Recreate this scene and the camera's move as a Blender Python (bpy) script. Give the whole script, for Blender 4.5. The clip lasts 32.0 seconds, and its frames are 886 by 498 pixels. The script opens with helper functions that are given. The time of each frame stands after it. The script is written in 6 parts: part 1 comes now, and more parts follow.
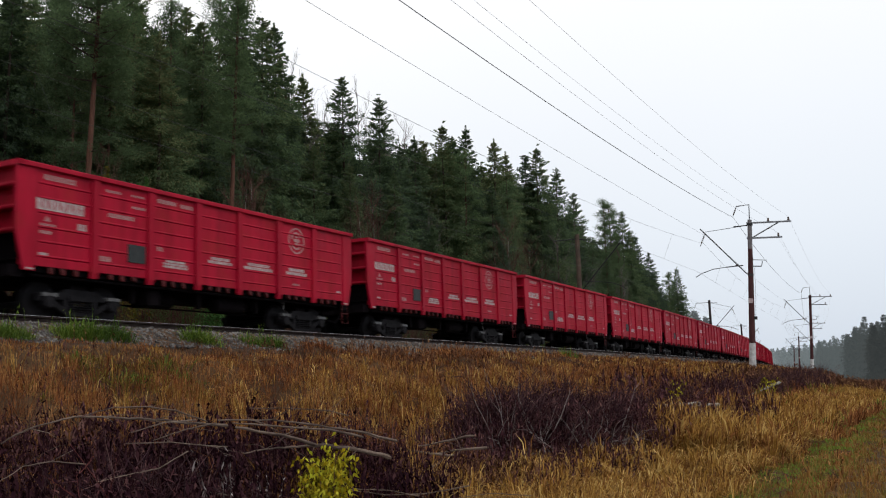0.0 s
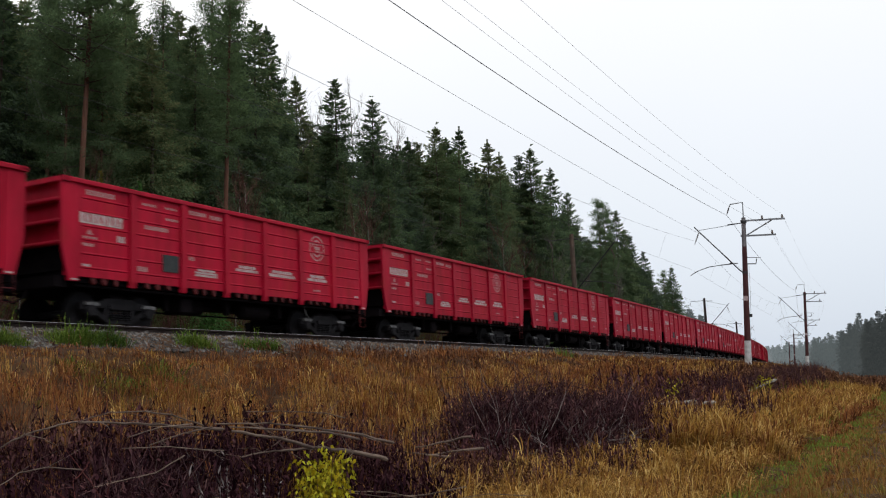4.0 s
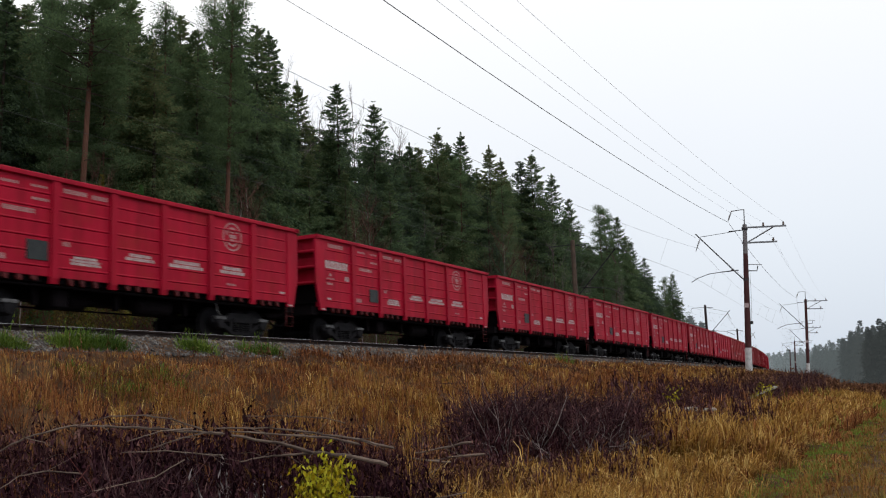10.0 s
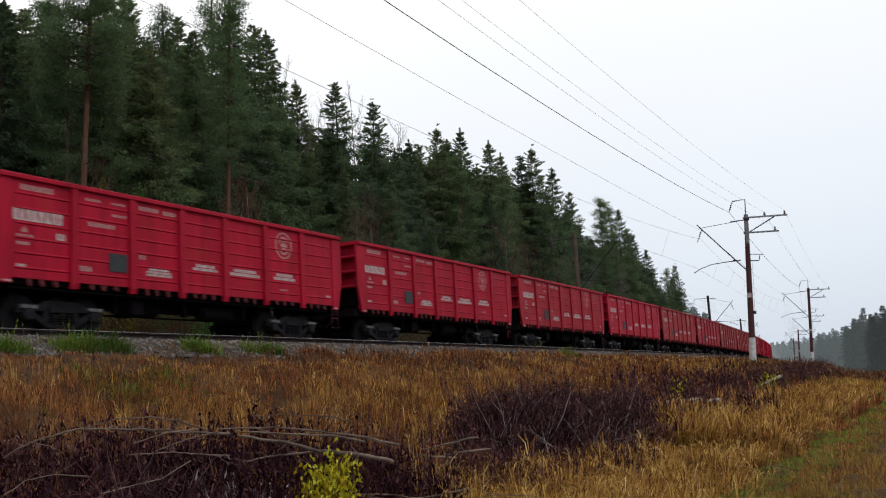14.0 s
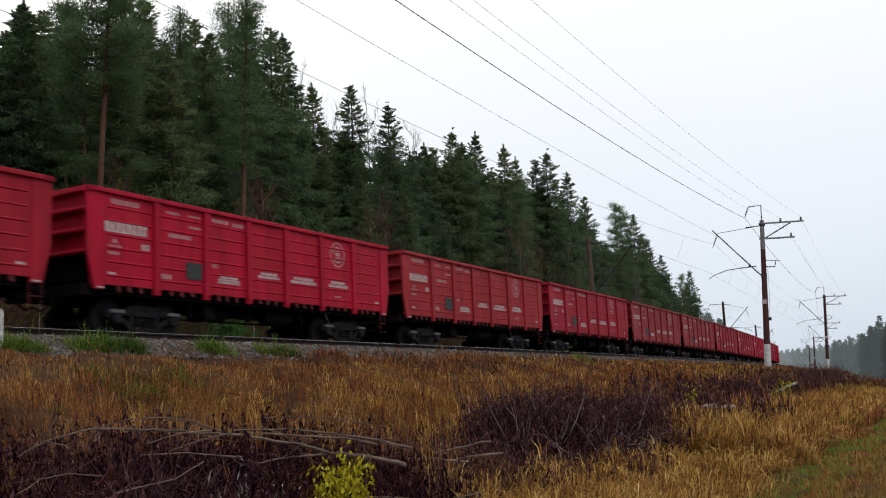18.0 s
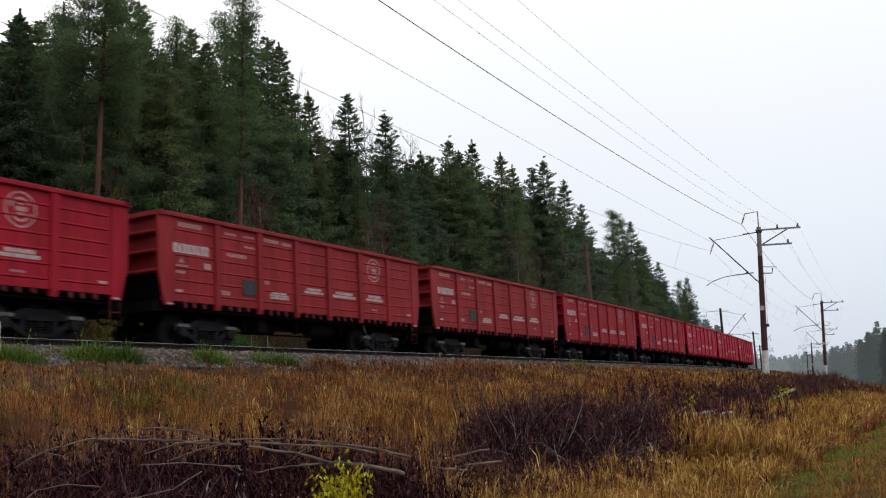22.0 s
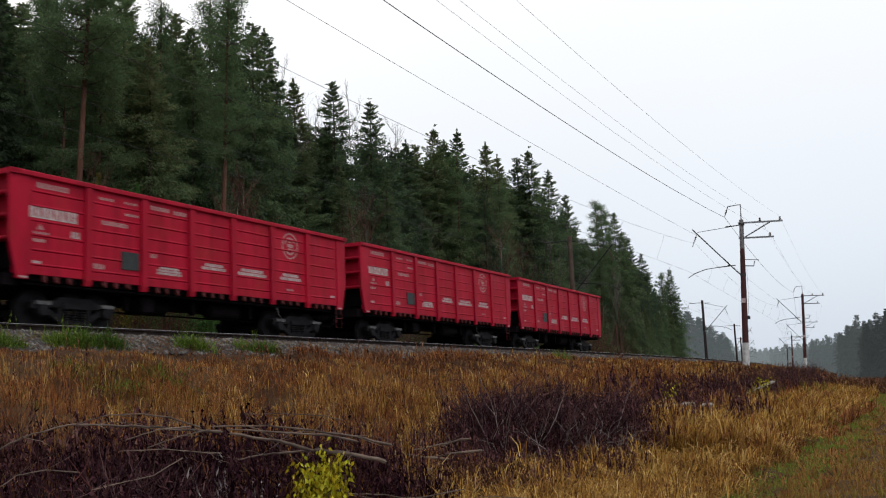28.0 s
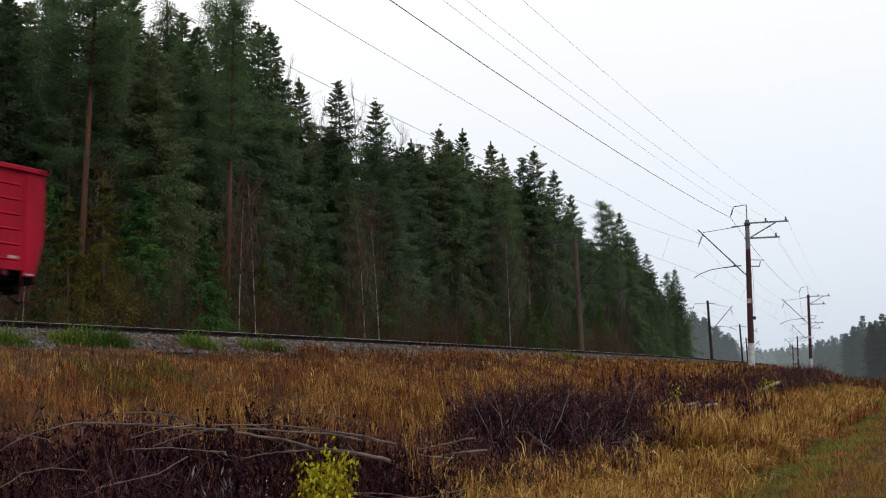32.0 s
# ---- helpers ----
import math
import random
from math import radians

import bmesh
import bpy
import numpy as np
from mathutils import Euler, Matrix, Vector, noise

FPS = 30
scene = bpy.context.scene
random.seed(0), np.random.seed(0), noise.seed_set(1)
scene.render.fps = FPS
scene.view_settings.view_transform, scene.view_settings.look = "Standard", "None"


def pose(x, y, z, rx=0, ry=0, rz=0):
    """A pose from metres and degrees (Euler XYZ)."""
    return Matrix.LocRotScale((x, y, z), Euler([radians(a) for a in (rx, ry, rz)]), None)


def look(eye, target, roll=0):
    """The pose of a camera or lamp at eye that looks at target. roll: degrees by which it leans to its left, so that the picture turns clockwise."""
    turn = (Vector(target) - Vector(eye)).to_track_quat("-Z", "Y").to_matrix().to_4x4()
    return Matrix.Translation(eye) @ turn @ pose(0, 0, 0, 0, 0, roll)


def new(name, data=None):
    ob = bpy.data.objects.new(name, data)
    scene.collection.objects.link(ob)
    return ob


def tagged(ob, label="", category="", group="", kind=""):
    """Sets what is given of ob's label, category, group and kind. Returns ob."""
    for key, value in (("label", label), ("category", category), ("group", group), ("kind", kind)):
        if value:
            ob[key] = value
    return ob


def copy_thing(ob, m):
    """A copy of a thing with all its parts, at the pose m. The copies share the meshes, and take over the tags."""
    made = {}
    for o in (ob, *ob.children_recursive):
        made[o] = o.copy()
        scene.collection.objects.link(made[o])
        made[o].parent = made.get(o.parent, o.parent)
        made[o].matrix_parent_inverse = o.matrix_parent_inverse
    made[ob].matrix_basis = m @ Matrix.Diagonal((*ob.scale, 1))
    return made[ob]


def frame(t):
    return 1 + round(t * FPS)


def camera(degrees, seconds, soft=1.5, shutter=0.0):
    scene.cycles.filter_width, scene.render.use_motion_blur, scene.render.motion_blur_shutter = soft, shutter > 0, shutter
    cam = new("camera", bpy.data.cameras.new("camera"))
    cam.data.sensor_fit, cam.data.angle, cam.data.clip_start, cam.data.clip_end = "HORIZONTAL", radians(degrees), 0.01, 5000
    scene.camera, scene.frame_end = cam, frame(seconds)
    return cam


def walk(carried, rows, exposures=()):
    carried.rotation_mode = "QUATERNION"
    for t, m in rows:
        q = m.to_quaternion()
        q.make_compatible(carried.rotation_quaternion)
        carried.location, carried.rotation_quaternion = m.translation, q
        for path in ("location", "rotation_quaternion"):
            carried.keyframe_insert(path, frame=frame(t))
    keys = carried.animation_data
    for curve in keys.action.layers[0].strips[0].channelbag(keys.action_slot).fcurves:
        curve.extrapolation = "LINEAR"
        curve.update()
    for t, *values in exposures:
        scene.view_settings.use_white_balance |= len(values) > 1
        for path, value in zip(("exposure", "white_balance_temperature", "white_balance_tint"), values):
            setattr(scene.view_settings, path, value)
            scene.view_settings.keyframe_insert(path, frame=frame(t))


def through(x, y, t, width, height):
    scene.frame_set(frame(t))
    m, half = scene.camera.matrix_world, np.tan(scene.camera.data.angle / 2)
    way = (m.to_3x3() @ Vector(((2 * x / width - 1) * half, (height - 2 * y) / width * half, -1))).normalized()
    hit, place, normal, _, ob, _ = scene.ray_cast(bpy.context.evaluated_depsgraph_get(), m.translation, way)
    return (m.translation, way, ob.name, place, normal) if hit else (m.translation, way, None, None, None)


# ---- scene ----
cam = camera(48.49, 32.0, soft=1.13, shutter=0.4)
EYE = (0.0, 0.0, 1.6)


def aim(heading, tilt, lean):
    """A pose at the eye: heading from the x axis to the left, tilt upwards, lean of the camera to its right, in degrees."""
    return pose(*EYE, 90 + tilt, 0, heading - 90) @ pose(0, 0, 0, 0, 0, -lean)


walk(cam, [
    (0.0, aim(29.109, 8.141, 1.698)), (0.5, aim(28.966, 8.226, 1.795)), (1.0, aim(28.953, 8.242, 2.395)),
    (1.5, aim(28.989, 8.157, 2.442)), (2.0, aim(29.032, 8.121, 2.594)), (2.5, aim(29.079, 8.137, 2.933)),
    (3.0, aim(28.992, 8.180, 2.697)), (3.5, aim(28.877, 8.238, 2.401)), (5.5, aim(28.607, 8.083, 2.462)),
    (6.0, aim(28.821, 8.073, 2.384)), (6.5, aim(28.982, 8.090, 2.258)), (7.0, aim(28.958, 8.049, 2.140)),
    (7.5, aim(28.925, 8.028, 1.971)), (8.0, aim(28.906, 8.025, 1.959)), (8.5, aim(28.870, 8.187, 2.041)),
    (9.0, aim(28.912, 8.422, 2.322)), (9.5, aim(28.921, 8.498, 2.180)), (10.0, aim(28.843, 8.512, 2.079)),
    (10.5, aim(28.719, 8.466, 1.966)), (11.0, aim(28.489, 8.461, 2.007)), (11.5, aim(28.273, 8.407, 2.079)),
    (12.0, aim(28.193, 8.315, 2.343)), (12.5, aim(28.168, 8.334, 2.251)), (13.0, aim(28.337, 8.447, 2.656)),
    (13.5, aim(28.559, 8.403, 3.167)), (14.0, aim(28.951, 8.287, 3.223)), (14.5, aim(29.187, 8.176, 3.001)),
    (16.5, aim(29.520, 8.531, 2.457)), (17.0, aim(29.661, 8.474, 2.536)), (17.5, aim(29.752, 8.480, 2.643)),
    (18.0, aim(29.777, 8.528, 2.627)), (18.5, aim(29.739, 8.636, 2.439)), (19.0, aim(29.691, 8.824, 2.554)),
    (19.5, aim(29.666, 8.888, 2.835)), (20.0, aim(29.726, 8.922, 2.699)), (20.5, aim(29.781, 8.886, 2.834)),
    (21.0, aim(29.853, 8.885, 2.829)), (21.5, aim(29.799, 8.953, 3.028)), (22.0, aim(29.597, 8.994, 2.946)),
    (22.5, aim(29.437, 8.988, 2.810)), (23.0, aim(29.325, 8.824, 2.544)), (23.5, aim(29.316, 8.755, 2.786)),
    (24.0, aim(29.347, 8.723, 2.819)), (24.5, aim(29.303, 8.677, 2.938)), (25.0, aim(29.281, 8.678, 2.868)),
    (25.5, aim(29.277, 8.695, 2.709)), (27.5, aim(28.709, 8.386, 2.298)), (28.0, aim(28.676, 8.319, 2.419)),
    (28.5, aim(28.667, 8.290, 2.307)), (29.0, aim(28.672, 8.206, 2.334)), (29.5, aim(28.714, 8.122, 2.144)),
    (30.0, aim(28.797, 8.137, 2.176)), (30.5, aim(28.832, 8.195, 2.156)), (31.0, aim(28.850, 8.289, 2.026)),
    (31.5, aim(28.913, 8.252, 2.206)), (32.0, aim(28.985, 8.303, 2.221)),
])

# ---- world and light: an even overcast sky ----
world = bpy.data.worlds.new("overcast")
scene.world = world
world.use_nodes = True
wn, wl = world.node_tree.nodes, world.node_tree.links
wn.clear()
w_out, w_bg = wn.new("ShaderNodeOutputWorld"), wn.new("ShaderNodeBackground")
w_sky = wn.new("ShaderNodeTexSky")
w_sky.sky_type, w_sky.sun_disc = "NISHITA", False
w_sky.sun_elevation, w_sky.sun_rotation = radians(32), radians(20)
w_sky.air_density, w_sky.dust_density, w_sky.ozone_density = 1.0, 3.0, 1.0
w_gain = wn.new("ShaderNodeMix")
w_gain.data_type, w_gain.blend_type = "RGBA", "MULTIPLY"
w_gain.inputs["Factor"].default_value = 1.0
w_gain.inputs["B"].default_value = (0.10, 0.10, 0.10, 1)
w_co, w_sep, w_ramp = wn.new("ShaderNodeTexCoord"), wn.new("ShaderNodeSeparateXYZ"), wn.new("ShaderNodeValToRGB")
w_ramp.color_ramp.elements[0].position, w_ramp.color_ramp.elements[0].color = 0.0, (0.66, 0.74, 0.86, 1)
w_ramp.color_ramp.elements[1].position, w_ramp.color_ramp.elements[1].color = 0.42, (1.12, 1.12, 1.13, 1)
w_mid = w_ramp.color_ramp.elements.new(0.16)
w_mid.color = (0.86, 0.91, 0.98, 1)
w_cloud = wn.new("ShaderNodeTexNoise")
w_cloud.inputs["Scale"].default_value, w_cloud.inputs["Detail"].default_value = 1.6, 3
w_map, w_mul = wn.new("ShaderNodeMapRange"), wn.new("ShaderNodeMix")
w_map.inputs["To Min"].default_value, w_map.inputs["To Max"].default_value = 0.93, 1.05
w_mul.data_type, w_mul.blend_type = "RGBA", "MULTIPLY"
w_mul.inputs["Factor"].default_value = 1.0
w_mix = wn.new("ShaderNodeMix")
w_mix.data_type = "RGBA"
w_mix.inputs["Factor"].default_value = 0.88
wl.new(w_co.outputs["Generated"], w_sep.inputs[0])
wl.new(w_sep.outputs["Z"], w_ramp.inputs[0])
wl.new(w_co.outputs["Generated"], w_cloud.inputs["Vector"])
wl.new(w_cloud.outputs["Fac"], w_map.inputs["Value"])
wl.new(w_ramp.outputs["Color"], w_mul.inputs["A"])
wl.new(w_map.outputs["Result"], w_mul.inputs["B"])
wl.new(w_sky.outputs["Color"], w_gain.inputs["A"])
wl.new(w_gain.outputs["Result"], w_mix.inputs["A"])
wl.new(w_mul.outputs["Result"], w_mix.inputs["B"])
wl.new(w_mix.outputs["Result"], w_bg.inputs["Color"])
wl.new(w_bg.outputs[0], w_out.inputs[0])
w_bg.inputs["Strength"].default_value = 1.0

sun_data = bpy.data.lights.new("sun", "SUN")
sun_data.energy, sun_data.angle, sun_data.color = 0.6, radians(25), (1.0, 0.97, 0.93)
sun = new("sun", sun_data)
sun.matrix_world = look((0, -20, 40), (14, 12, 0))
scene.view_settings.exposure = 0.04


# ---- materials ----
def shader(name, rough=0.8, metal=0.0, spec=0.4):
    m = bpy.data.materials.new(name)
    m.use_nodes = True
    nt = m.node_tree
    b = nt.nodes["Principled BSDF"]
    b.inputs["Roughness"].default_value, b.inputs["Metallic"].default_value = rough, metal
    b.inputs["Specular IOR Level"].default_value = spec
    return m, nt, b


def noise_node(nt, scale, detail=4, rough=0.6, coords="Object", stretch=None):
    co, n = nt.nodes.new("ShaderNodeTexCoord"), nt.nodes.new("ShaderNodeTexNoise")
    n.inputs["Scale"].default_value, n.inputs["Detail"].default_value, n.inputs["Roughness"].default_value = scale, detail, rough
    src = co.outputs[coords]
    if stretch:
        mp = nt.nodes.new("ShaderNodeMapping")
        mp.inputs["Scale"].default_value = stretch
        nt.links.new(src, mp.inputs["Vector"])
        src = mp.outputs["Vector"]
    nt.links.new(src, n.inputs["Vector"])
    return n.outputs["Fac"]


def ramp_node(nt, fac, stops):
    r = nt.nodes.new("ShaderNodeValToRGB")
    e = r.color_ramp.elements
    e[0].position, e[0].color = stops[0][0], (*stops[0][1], 1)
    e[1].position, e[1].color = stops[-1][0], (*stops[-1][1], 1)
    for p, c in stops[1:-1]:
        e.new(p).color = (*c, 1)
    nt.links.new(fac, r.inputs[0])
    return r.outputs["Color"]


def blend(nt, a, b, fac, mode="MIX"):
    m = nt.nodes.new("ShaderNodeMix")
    m.data_type, m.blend_type = "RGBA", mode
    for key, v in (("A", a), ("B", b), ("Factor", fac)):
        if isinstance(v, (int, float)):
            m.inputs[key].default_value = v
        elif isinstance(v, tuple):
            m.inputs[key].default_value = (*v, 1)
        else:
            nt.links.new(v, m.inputs[key])
    return m.outputs["Result"]


def bump(nt, b, fac, strength, distance=0.02):
    n = nt.nodes.new("ShaderNodeBump")
    n.inputs["Strength"].default_value, n.inputs["Distance"].default_value = strength, distance
    nt.links.new(fac, n.inputs["Height"])
    nt.links.new(n.outputs["Normal"], b.inputs["Normal"])


def mottled(name, dark, light, scale=6.0, rough=0.85, metal=0.0, spec=0.3, fine=40.0, relief=0.25, coords="Object", stretch=None):
    """Two scales of variation: broad stains between dark and light, and a fine grain with relief."""
    m, nt, b = shader(name, rough, metal, spec)
    c = ramp_node(nt, noise_node(nt, scale, 5, 0.6, coords, stretch), [(0.3, dark), (0.7, light)])
    g = noise_node(nt, fine, 3, 0.6, coords, stretch)
    c = blend(nt, c, ramp_node(nt, g, [(0.3, (0.72, 0.72, 0.72)), (0.7, (1.15, 1.15, 1.15))]), 0.8, "MULTIPLY")
    nt.links.new(c, b.inputs["Base Color"])
    bump(nt, b, g, relief)
    return m


def by_island(name, colours, rough=0.9, spec=0.15, through=0.0, scale=0.25, each=0.0):
    """Leaves and blades: the colour changes from piece to piece and drifts over the ground."""
    m, nt, b = shader(name, rough, 0.0, spec)
    geo = nt.nodes.new("ShaderNodeNewGeometry")
    drift = noise_node(nt, scale, 3, 0.6, "Object")
    add = nt.nodes.new("ShaderNodeMath")
    add.operation = "MULTIPLY_ADD"
    nt.links.new(drift, add.inputs[0])
    add.inputs[1].default_value = 1.1
    half = nt.nodes.new("ShaderNodeMath")
    half.operation = "MULTIPLY_ADD"
    nt.links.new(geo.outputs["Random Per Island"], half.inputs[0])
    half.inputs[1].default_value, half.inputs[2].default_value = 0.6, -0.35
    nt.links.new(half.outputs[0], add.inputs[2])
    n, fac = len(colours), add.outputs[0]
    if each:
        info, own = nt.nodes.new("ShaderNodeObjectInfo"), nt.nodes.new("ShaderNodeMath")
        own.operation = "MULTIPLY_ADD"
        nt.links.new(info.outputs["Random"], own.inputs[0])
        own.inputs[1].default_value = each
        shift = nt.nodes.new("ShaderNodeMath")
        shift.operation = "SUBTRACT"
        nt.links.new(fac, shift.inputs[0])
        shift.inputs[1].default_value = each / 2
        nt.links.new(shift.outputs[0], own.inputs[2])
        fac = own.outputs[0]
    c = ramp_node(nt, fac, [(0.12 + 0.76 * i / (n - 1), col) for i, col in enumerate(colours)])
    nt.links.new(c, b.inputs["Base Color"])
    if through:
        tr, mx = nt.nodes.new("ShaderNodeBsdfTranslucent"), nt.nodes.new("ShaderNodeMixShader")
        nt.links.new(c, tr.inputs["Color"])
        mx.inputs[0].default_value = through
        nt.links.new(b.outputs[0], mx.inputs[1])
        nt.links.new(tr.outputs[0], mx.inputs[2])
        nt.links.new(mx.outputs[0], nt.nodes["Material Output"].inputs["Surface"])
    return m


def wagon_paint():
    """Red enamel with the wagon's own shade (object colour), faint vertical runs of dirt and rubbed patches."""
    m, nt, b = shader("wagon_paint", 0.5, 0.0, 0.12)
    info = nt.nodes.new("ShaderNodeObjectInfo")
    streak = noise_node(nt, 1.3, 5, 0.65, "Object", (2.2, 2.2, 0.35))
    patch = noise_node(nt, 0.9, 4, 0.7)
    grain = noise_node(nt, 30, 3)
    c = blend(nt, info.outputs["Color"], ramp_node(nt, streak, [(0.32, (0.62, 0.58, 0.6)), (0.62, (1.08, 1.08, 1.08))]), 0.85, "MULTIPLY")
    c = blend(nt, c, (0.24, 0.034, 0.022), ramp_node(nt, patch, [(0.5, (0, 0, 0)), (0.76, (0.45, 0.45, 0.45))]))
    nt.links.new(c, b.inputs["Base Color"])
    nt.links.new(ramp_node(nt, patch, [(0.3, (0.5,) * 3), (0.7, (0.72,) * 3)]), b.inputs["Roughness"])
    bump(nt, b, grain, 0.06)
    return m


M_RED = wagon_paint()
M_HINGE = mottled("hinge_dirty_red", (0.05, 0.008, 0.009), (0.13, 0.014, 0.017), 5, 0.8)
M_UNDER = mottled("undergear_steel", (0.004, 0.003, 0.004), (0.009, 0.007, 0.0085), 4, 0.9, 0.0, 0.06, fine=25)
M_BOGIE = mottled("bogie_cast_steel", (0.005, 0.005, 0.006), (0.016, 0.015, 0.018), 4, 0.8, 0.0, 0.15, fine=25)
M_CAP = mottled("axle_cap_grey", (0.06, 0.06, 0.062), (0.18, 0.18, 0.185), 6, 0.55, 0.2)
M_WHITE = mottled("stencil_white", (0.3, 0.19, 0.19), (0.58, 0.49, 0.49), 9, 0.7, relief=0.05)
M_STENCIL = mottled("stencil_worn_white", (0.3, 0.12, 0.12), (0.48, 0.3, 0.3), 14, 0.7, relief=0.05)
M_PLATE = mottled("plate_dark_green", (0.018, 0.024, 0.026), (0.04, 0.045, 0.046), 5, 0.6)
M_RAIL = mottled("rail_rust", (0.014, 0.01, 0.01), (0.032, 0.024, 0.022), 3, 0.9, 0.0, 0.08)
M_HEAD = mottled("rail_head_worn", (0.22, 0.22, 0.23), (0.42, 0.42, 0.44), 2, 0.32, 0.9)
M_SLEEPER = mottled("sleeper_concrete", (0.14, 0.13, 0.12), (0.26, 0.25, 0.23), 5)
M_BALLAST = by_island("ballast_stone", [(0.03, 0.026, 0.025), (0.075, 0.069, 0.066), (0.19, 0.18, 0.172)], 0.95, 0.05, scale=4.0)
M_POLE = mottled("pole_tarred", (0.04, 0.011, 0.013), (0.08, 0.024, 0.025), 1.5, 0.75, fine=30)
M_GREYTOP = mottled("pole_bare_concrete", (0.1, 0.09, 0.095), (0.25, 0.24, 0.25), 1.6, 0.85, stretch=(1, 1, 0.4))
M_LINEWIRE = mottled("bright_line_wire", (0.2, 0.2, 0.21), (0.32, 0.32, 0.34), 3, 0.5, 0.6)
M_OLDPOLE = mottled("pole_brown_concrete", (0.055, 0.038, 0.03), (0.11, 0.075, 0.056), 2, 0.9)
M_POST = mottled("weathered_limewash", (0.22, 0.21, 0.19), (0.6, 0.6, 0.58), 9, 0.9, fine=30)
M_LIME = mottled("limewash", (0.36, 0.36, 0.36), (0.66, 0.66, 0.66), 4, 0.9)
M_ZINC = mottled("galvanised_steel", (0.16, 0.17, 0.18), (0.3, 0.31, 0.33), 5, 0.5, 0.6)
M_DARKSTEEL = mottled("dark_steel", (0.03, 0.03, 0.032), (0.07, 0.07, 0.075), 5, 0.6, 0.5)
M_WIRE = mottled("wire", (0.025, 0.025, 0.028), (0.05, 0.05, 0.055), 3, 0.5, 0.6)
M_INSUL = mottled("insulator", (0.08, 0.05, 0.04), (0.16, 0.12, 0.1), 8, 0.3)
M_BARK_PINE = mottled("pine_bark", (0.05, 0.023, 0.017), (0.14, 0.063, 0.04), 1.6, 0.9, fine=14, relief=0.6, stretch=(1, 1, 0.25))
M_BARK = mottled("spruce_bark", (0.045, 0.034, 0.028), (0.1, 0.075, 0.06), 2.5, 0.95, fine=16, relief=0.6, stretch=(1, 1, 0.3))
M_BIRCH = mottled("birch_bark", (0.1, 0.09, 0.085), (0.45, 0.43, 0.4), 5, 0.8, stretch=(1, 1, 0.6))
M_FARPOLE = mottled("pole_blackened", (0.018, 0.012, 0.013), (0.04, 0.028, 0.028), 2, 0.85)
M_TWIG = mottled("bare_twigs", (0.045, 0.02, 0.014), (0.11, 0.052, 0.035), 5, 0.9)
M_GREYTWIG = mottled("grey_twigs", (0.12, 0.095, 0.095), (0.24, 0.2, 0.19), 5, 0.9)
M_SPRUCE = by_island("spruce_needles", [(0.07, 0.1, 0.07), (0.1, 0.15, 0.08), (0.132, 0.198, 0.092), (0.2, 0.215, 0.105)], 1.0, 0.0, 0.5, scale=0.12, each=0.6)
M_PINE = by_island("pine_needles", [(0.084, 0.122, 0.07), (0.11, 0.165, 0.082), (0.145, 0.21, 0.095)], 1.0, 0.0, 0.5, scale=0.15, each=0.3)
M_YOUNG = by_island("young_spruce_needles", [(0.05, 0.12, 0.036), (0.075, 0.165, 0.048), (0.105, 0.21, 0.06)], 1.0, 0.0, 0.45, scale=0.5)
M_OLIVE = by_island("yellowing_leaves", [(0.075, 0.08, 0.022), (0.125, 0.115, 0.026), (0.18, 0.14, 0.034)], 1.0, 0.0, 0.45)
M_GROUND = None


def soil():
    m, nt, b = shader("soil", 0.95, 0, 0.1)
    n1, n2 = noise_node(nt, 0.35, 5), noise_node(nt, 3.5, 5)
    c = ramp_node(nt, n1, [(0.3, (0.03, 0.016, 0.01)), (0.5, (0.07, 0.036, 0.016)), (0.7, (0.11, 0.065, 0.025))])
    c = blend(nt, c, ramp_node(nt, n2, [(0.3, (0.55, 0.55, 0.55)), (0.7, (1.2, 1.2, 1.2))]), 0.9, "MULTIPLY")
    nt.links.new(c, b.inputs["Base Color"])
    bump(nt, b, n2, 0.8, 0.1)
    return m


M_GROUND = soil()
M_DRY = by_island("dry_grass", [(0.048, 0.016, 0.01), (0.15, 0.05, 0.018), (0.29, 0.11, 0.034), (0.47, 0.26, 0.095)], 0.9, 0.15, 0.25, 0.7)
M_STRAW = by_island("straw_grass", [(0.085, 0.034, 0.011), (0.23, 0.107, 0.024), (0.41, 0.232, 0.05), (0.7, 0.5, 0.19)], 0.9, 0.15, 0.25, 0.9)
M_GREENGRASS = by_island("green_grass", [(0.035, 0.07, 0.012), (0.08, 0.14, 0.02), (0.17, 0.23, 0.035)], 0.9, 0.15, 0.25, 0.6)
M_PATHGRASS = by_island("path_grass", [(0.2, 0.11, 0.035), (0.2, 0.14, 0.04), (0.16, 0.24, 0.04), (0.19, 0.34, 0.05)], 0.95, 0.05, 0.25, 1.1)
M_MEADOW = by_island("meadow_grass", [(0.13, 0.052, 0.02), (0.25, 0.115, 0.034), (0.25, 0.155, 0.04), (0.17, 0.18, 0.042)], 0.9, 0.1, 0.25, 0.5)
M_WEED = by_island("dead_weed", [(0.018, 0.008, 0.012), (0.042, 0.017, 0.022), (0.082, 0.034, 0.037), (0.17, 0.09, 0.078)], 1.0, 0.0, 0.0, 2.5)
M_DARKWEED = by_island("black_purple_weed", [(0.009, 0.004, 0.006), (0.02, 0.0075, 0.011), (0.036, 0.014, 0.018), (0.085, 0.04, 0.04)], 1.0, 0.0, 0.0, 2.5)
M_OLIVEGRASS = by_island("olive_grass", [(0.14, 0.085, 0.026), (0.18, 0.135, 0.03), (0.19, 0.2, 0.036)], 0.95, 0.05, 0.2, 2.0)
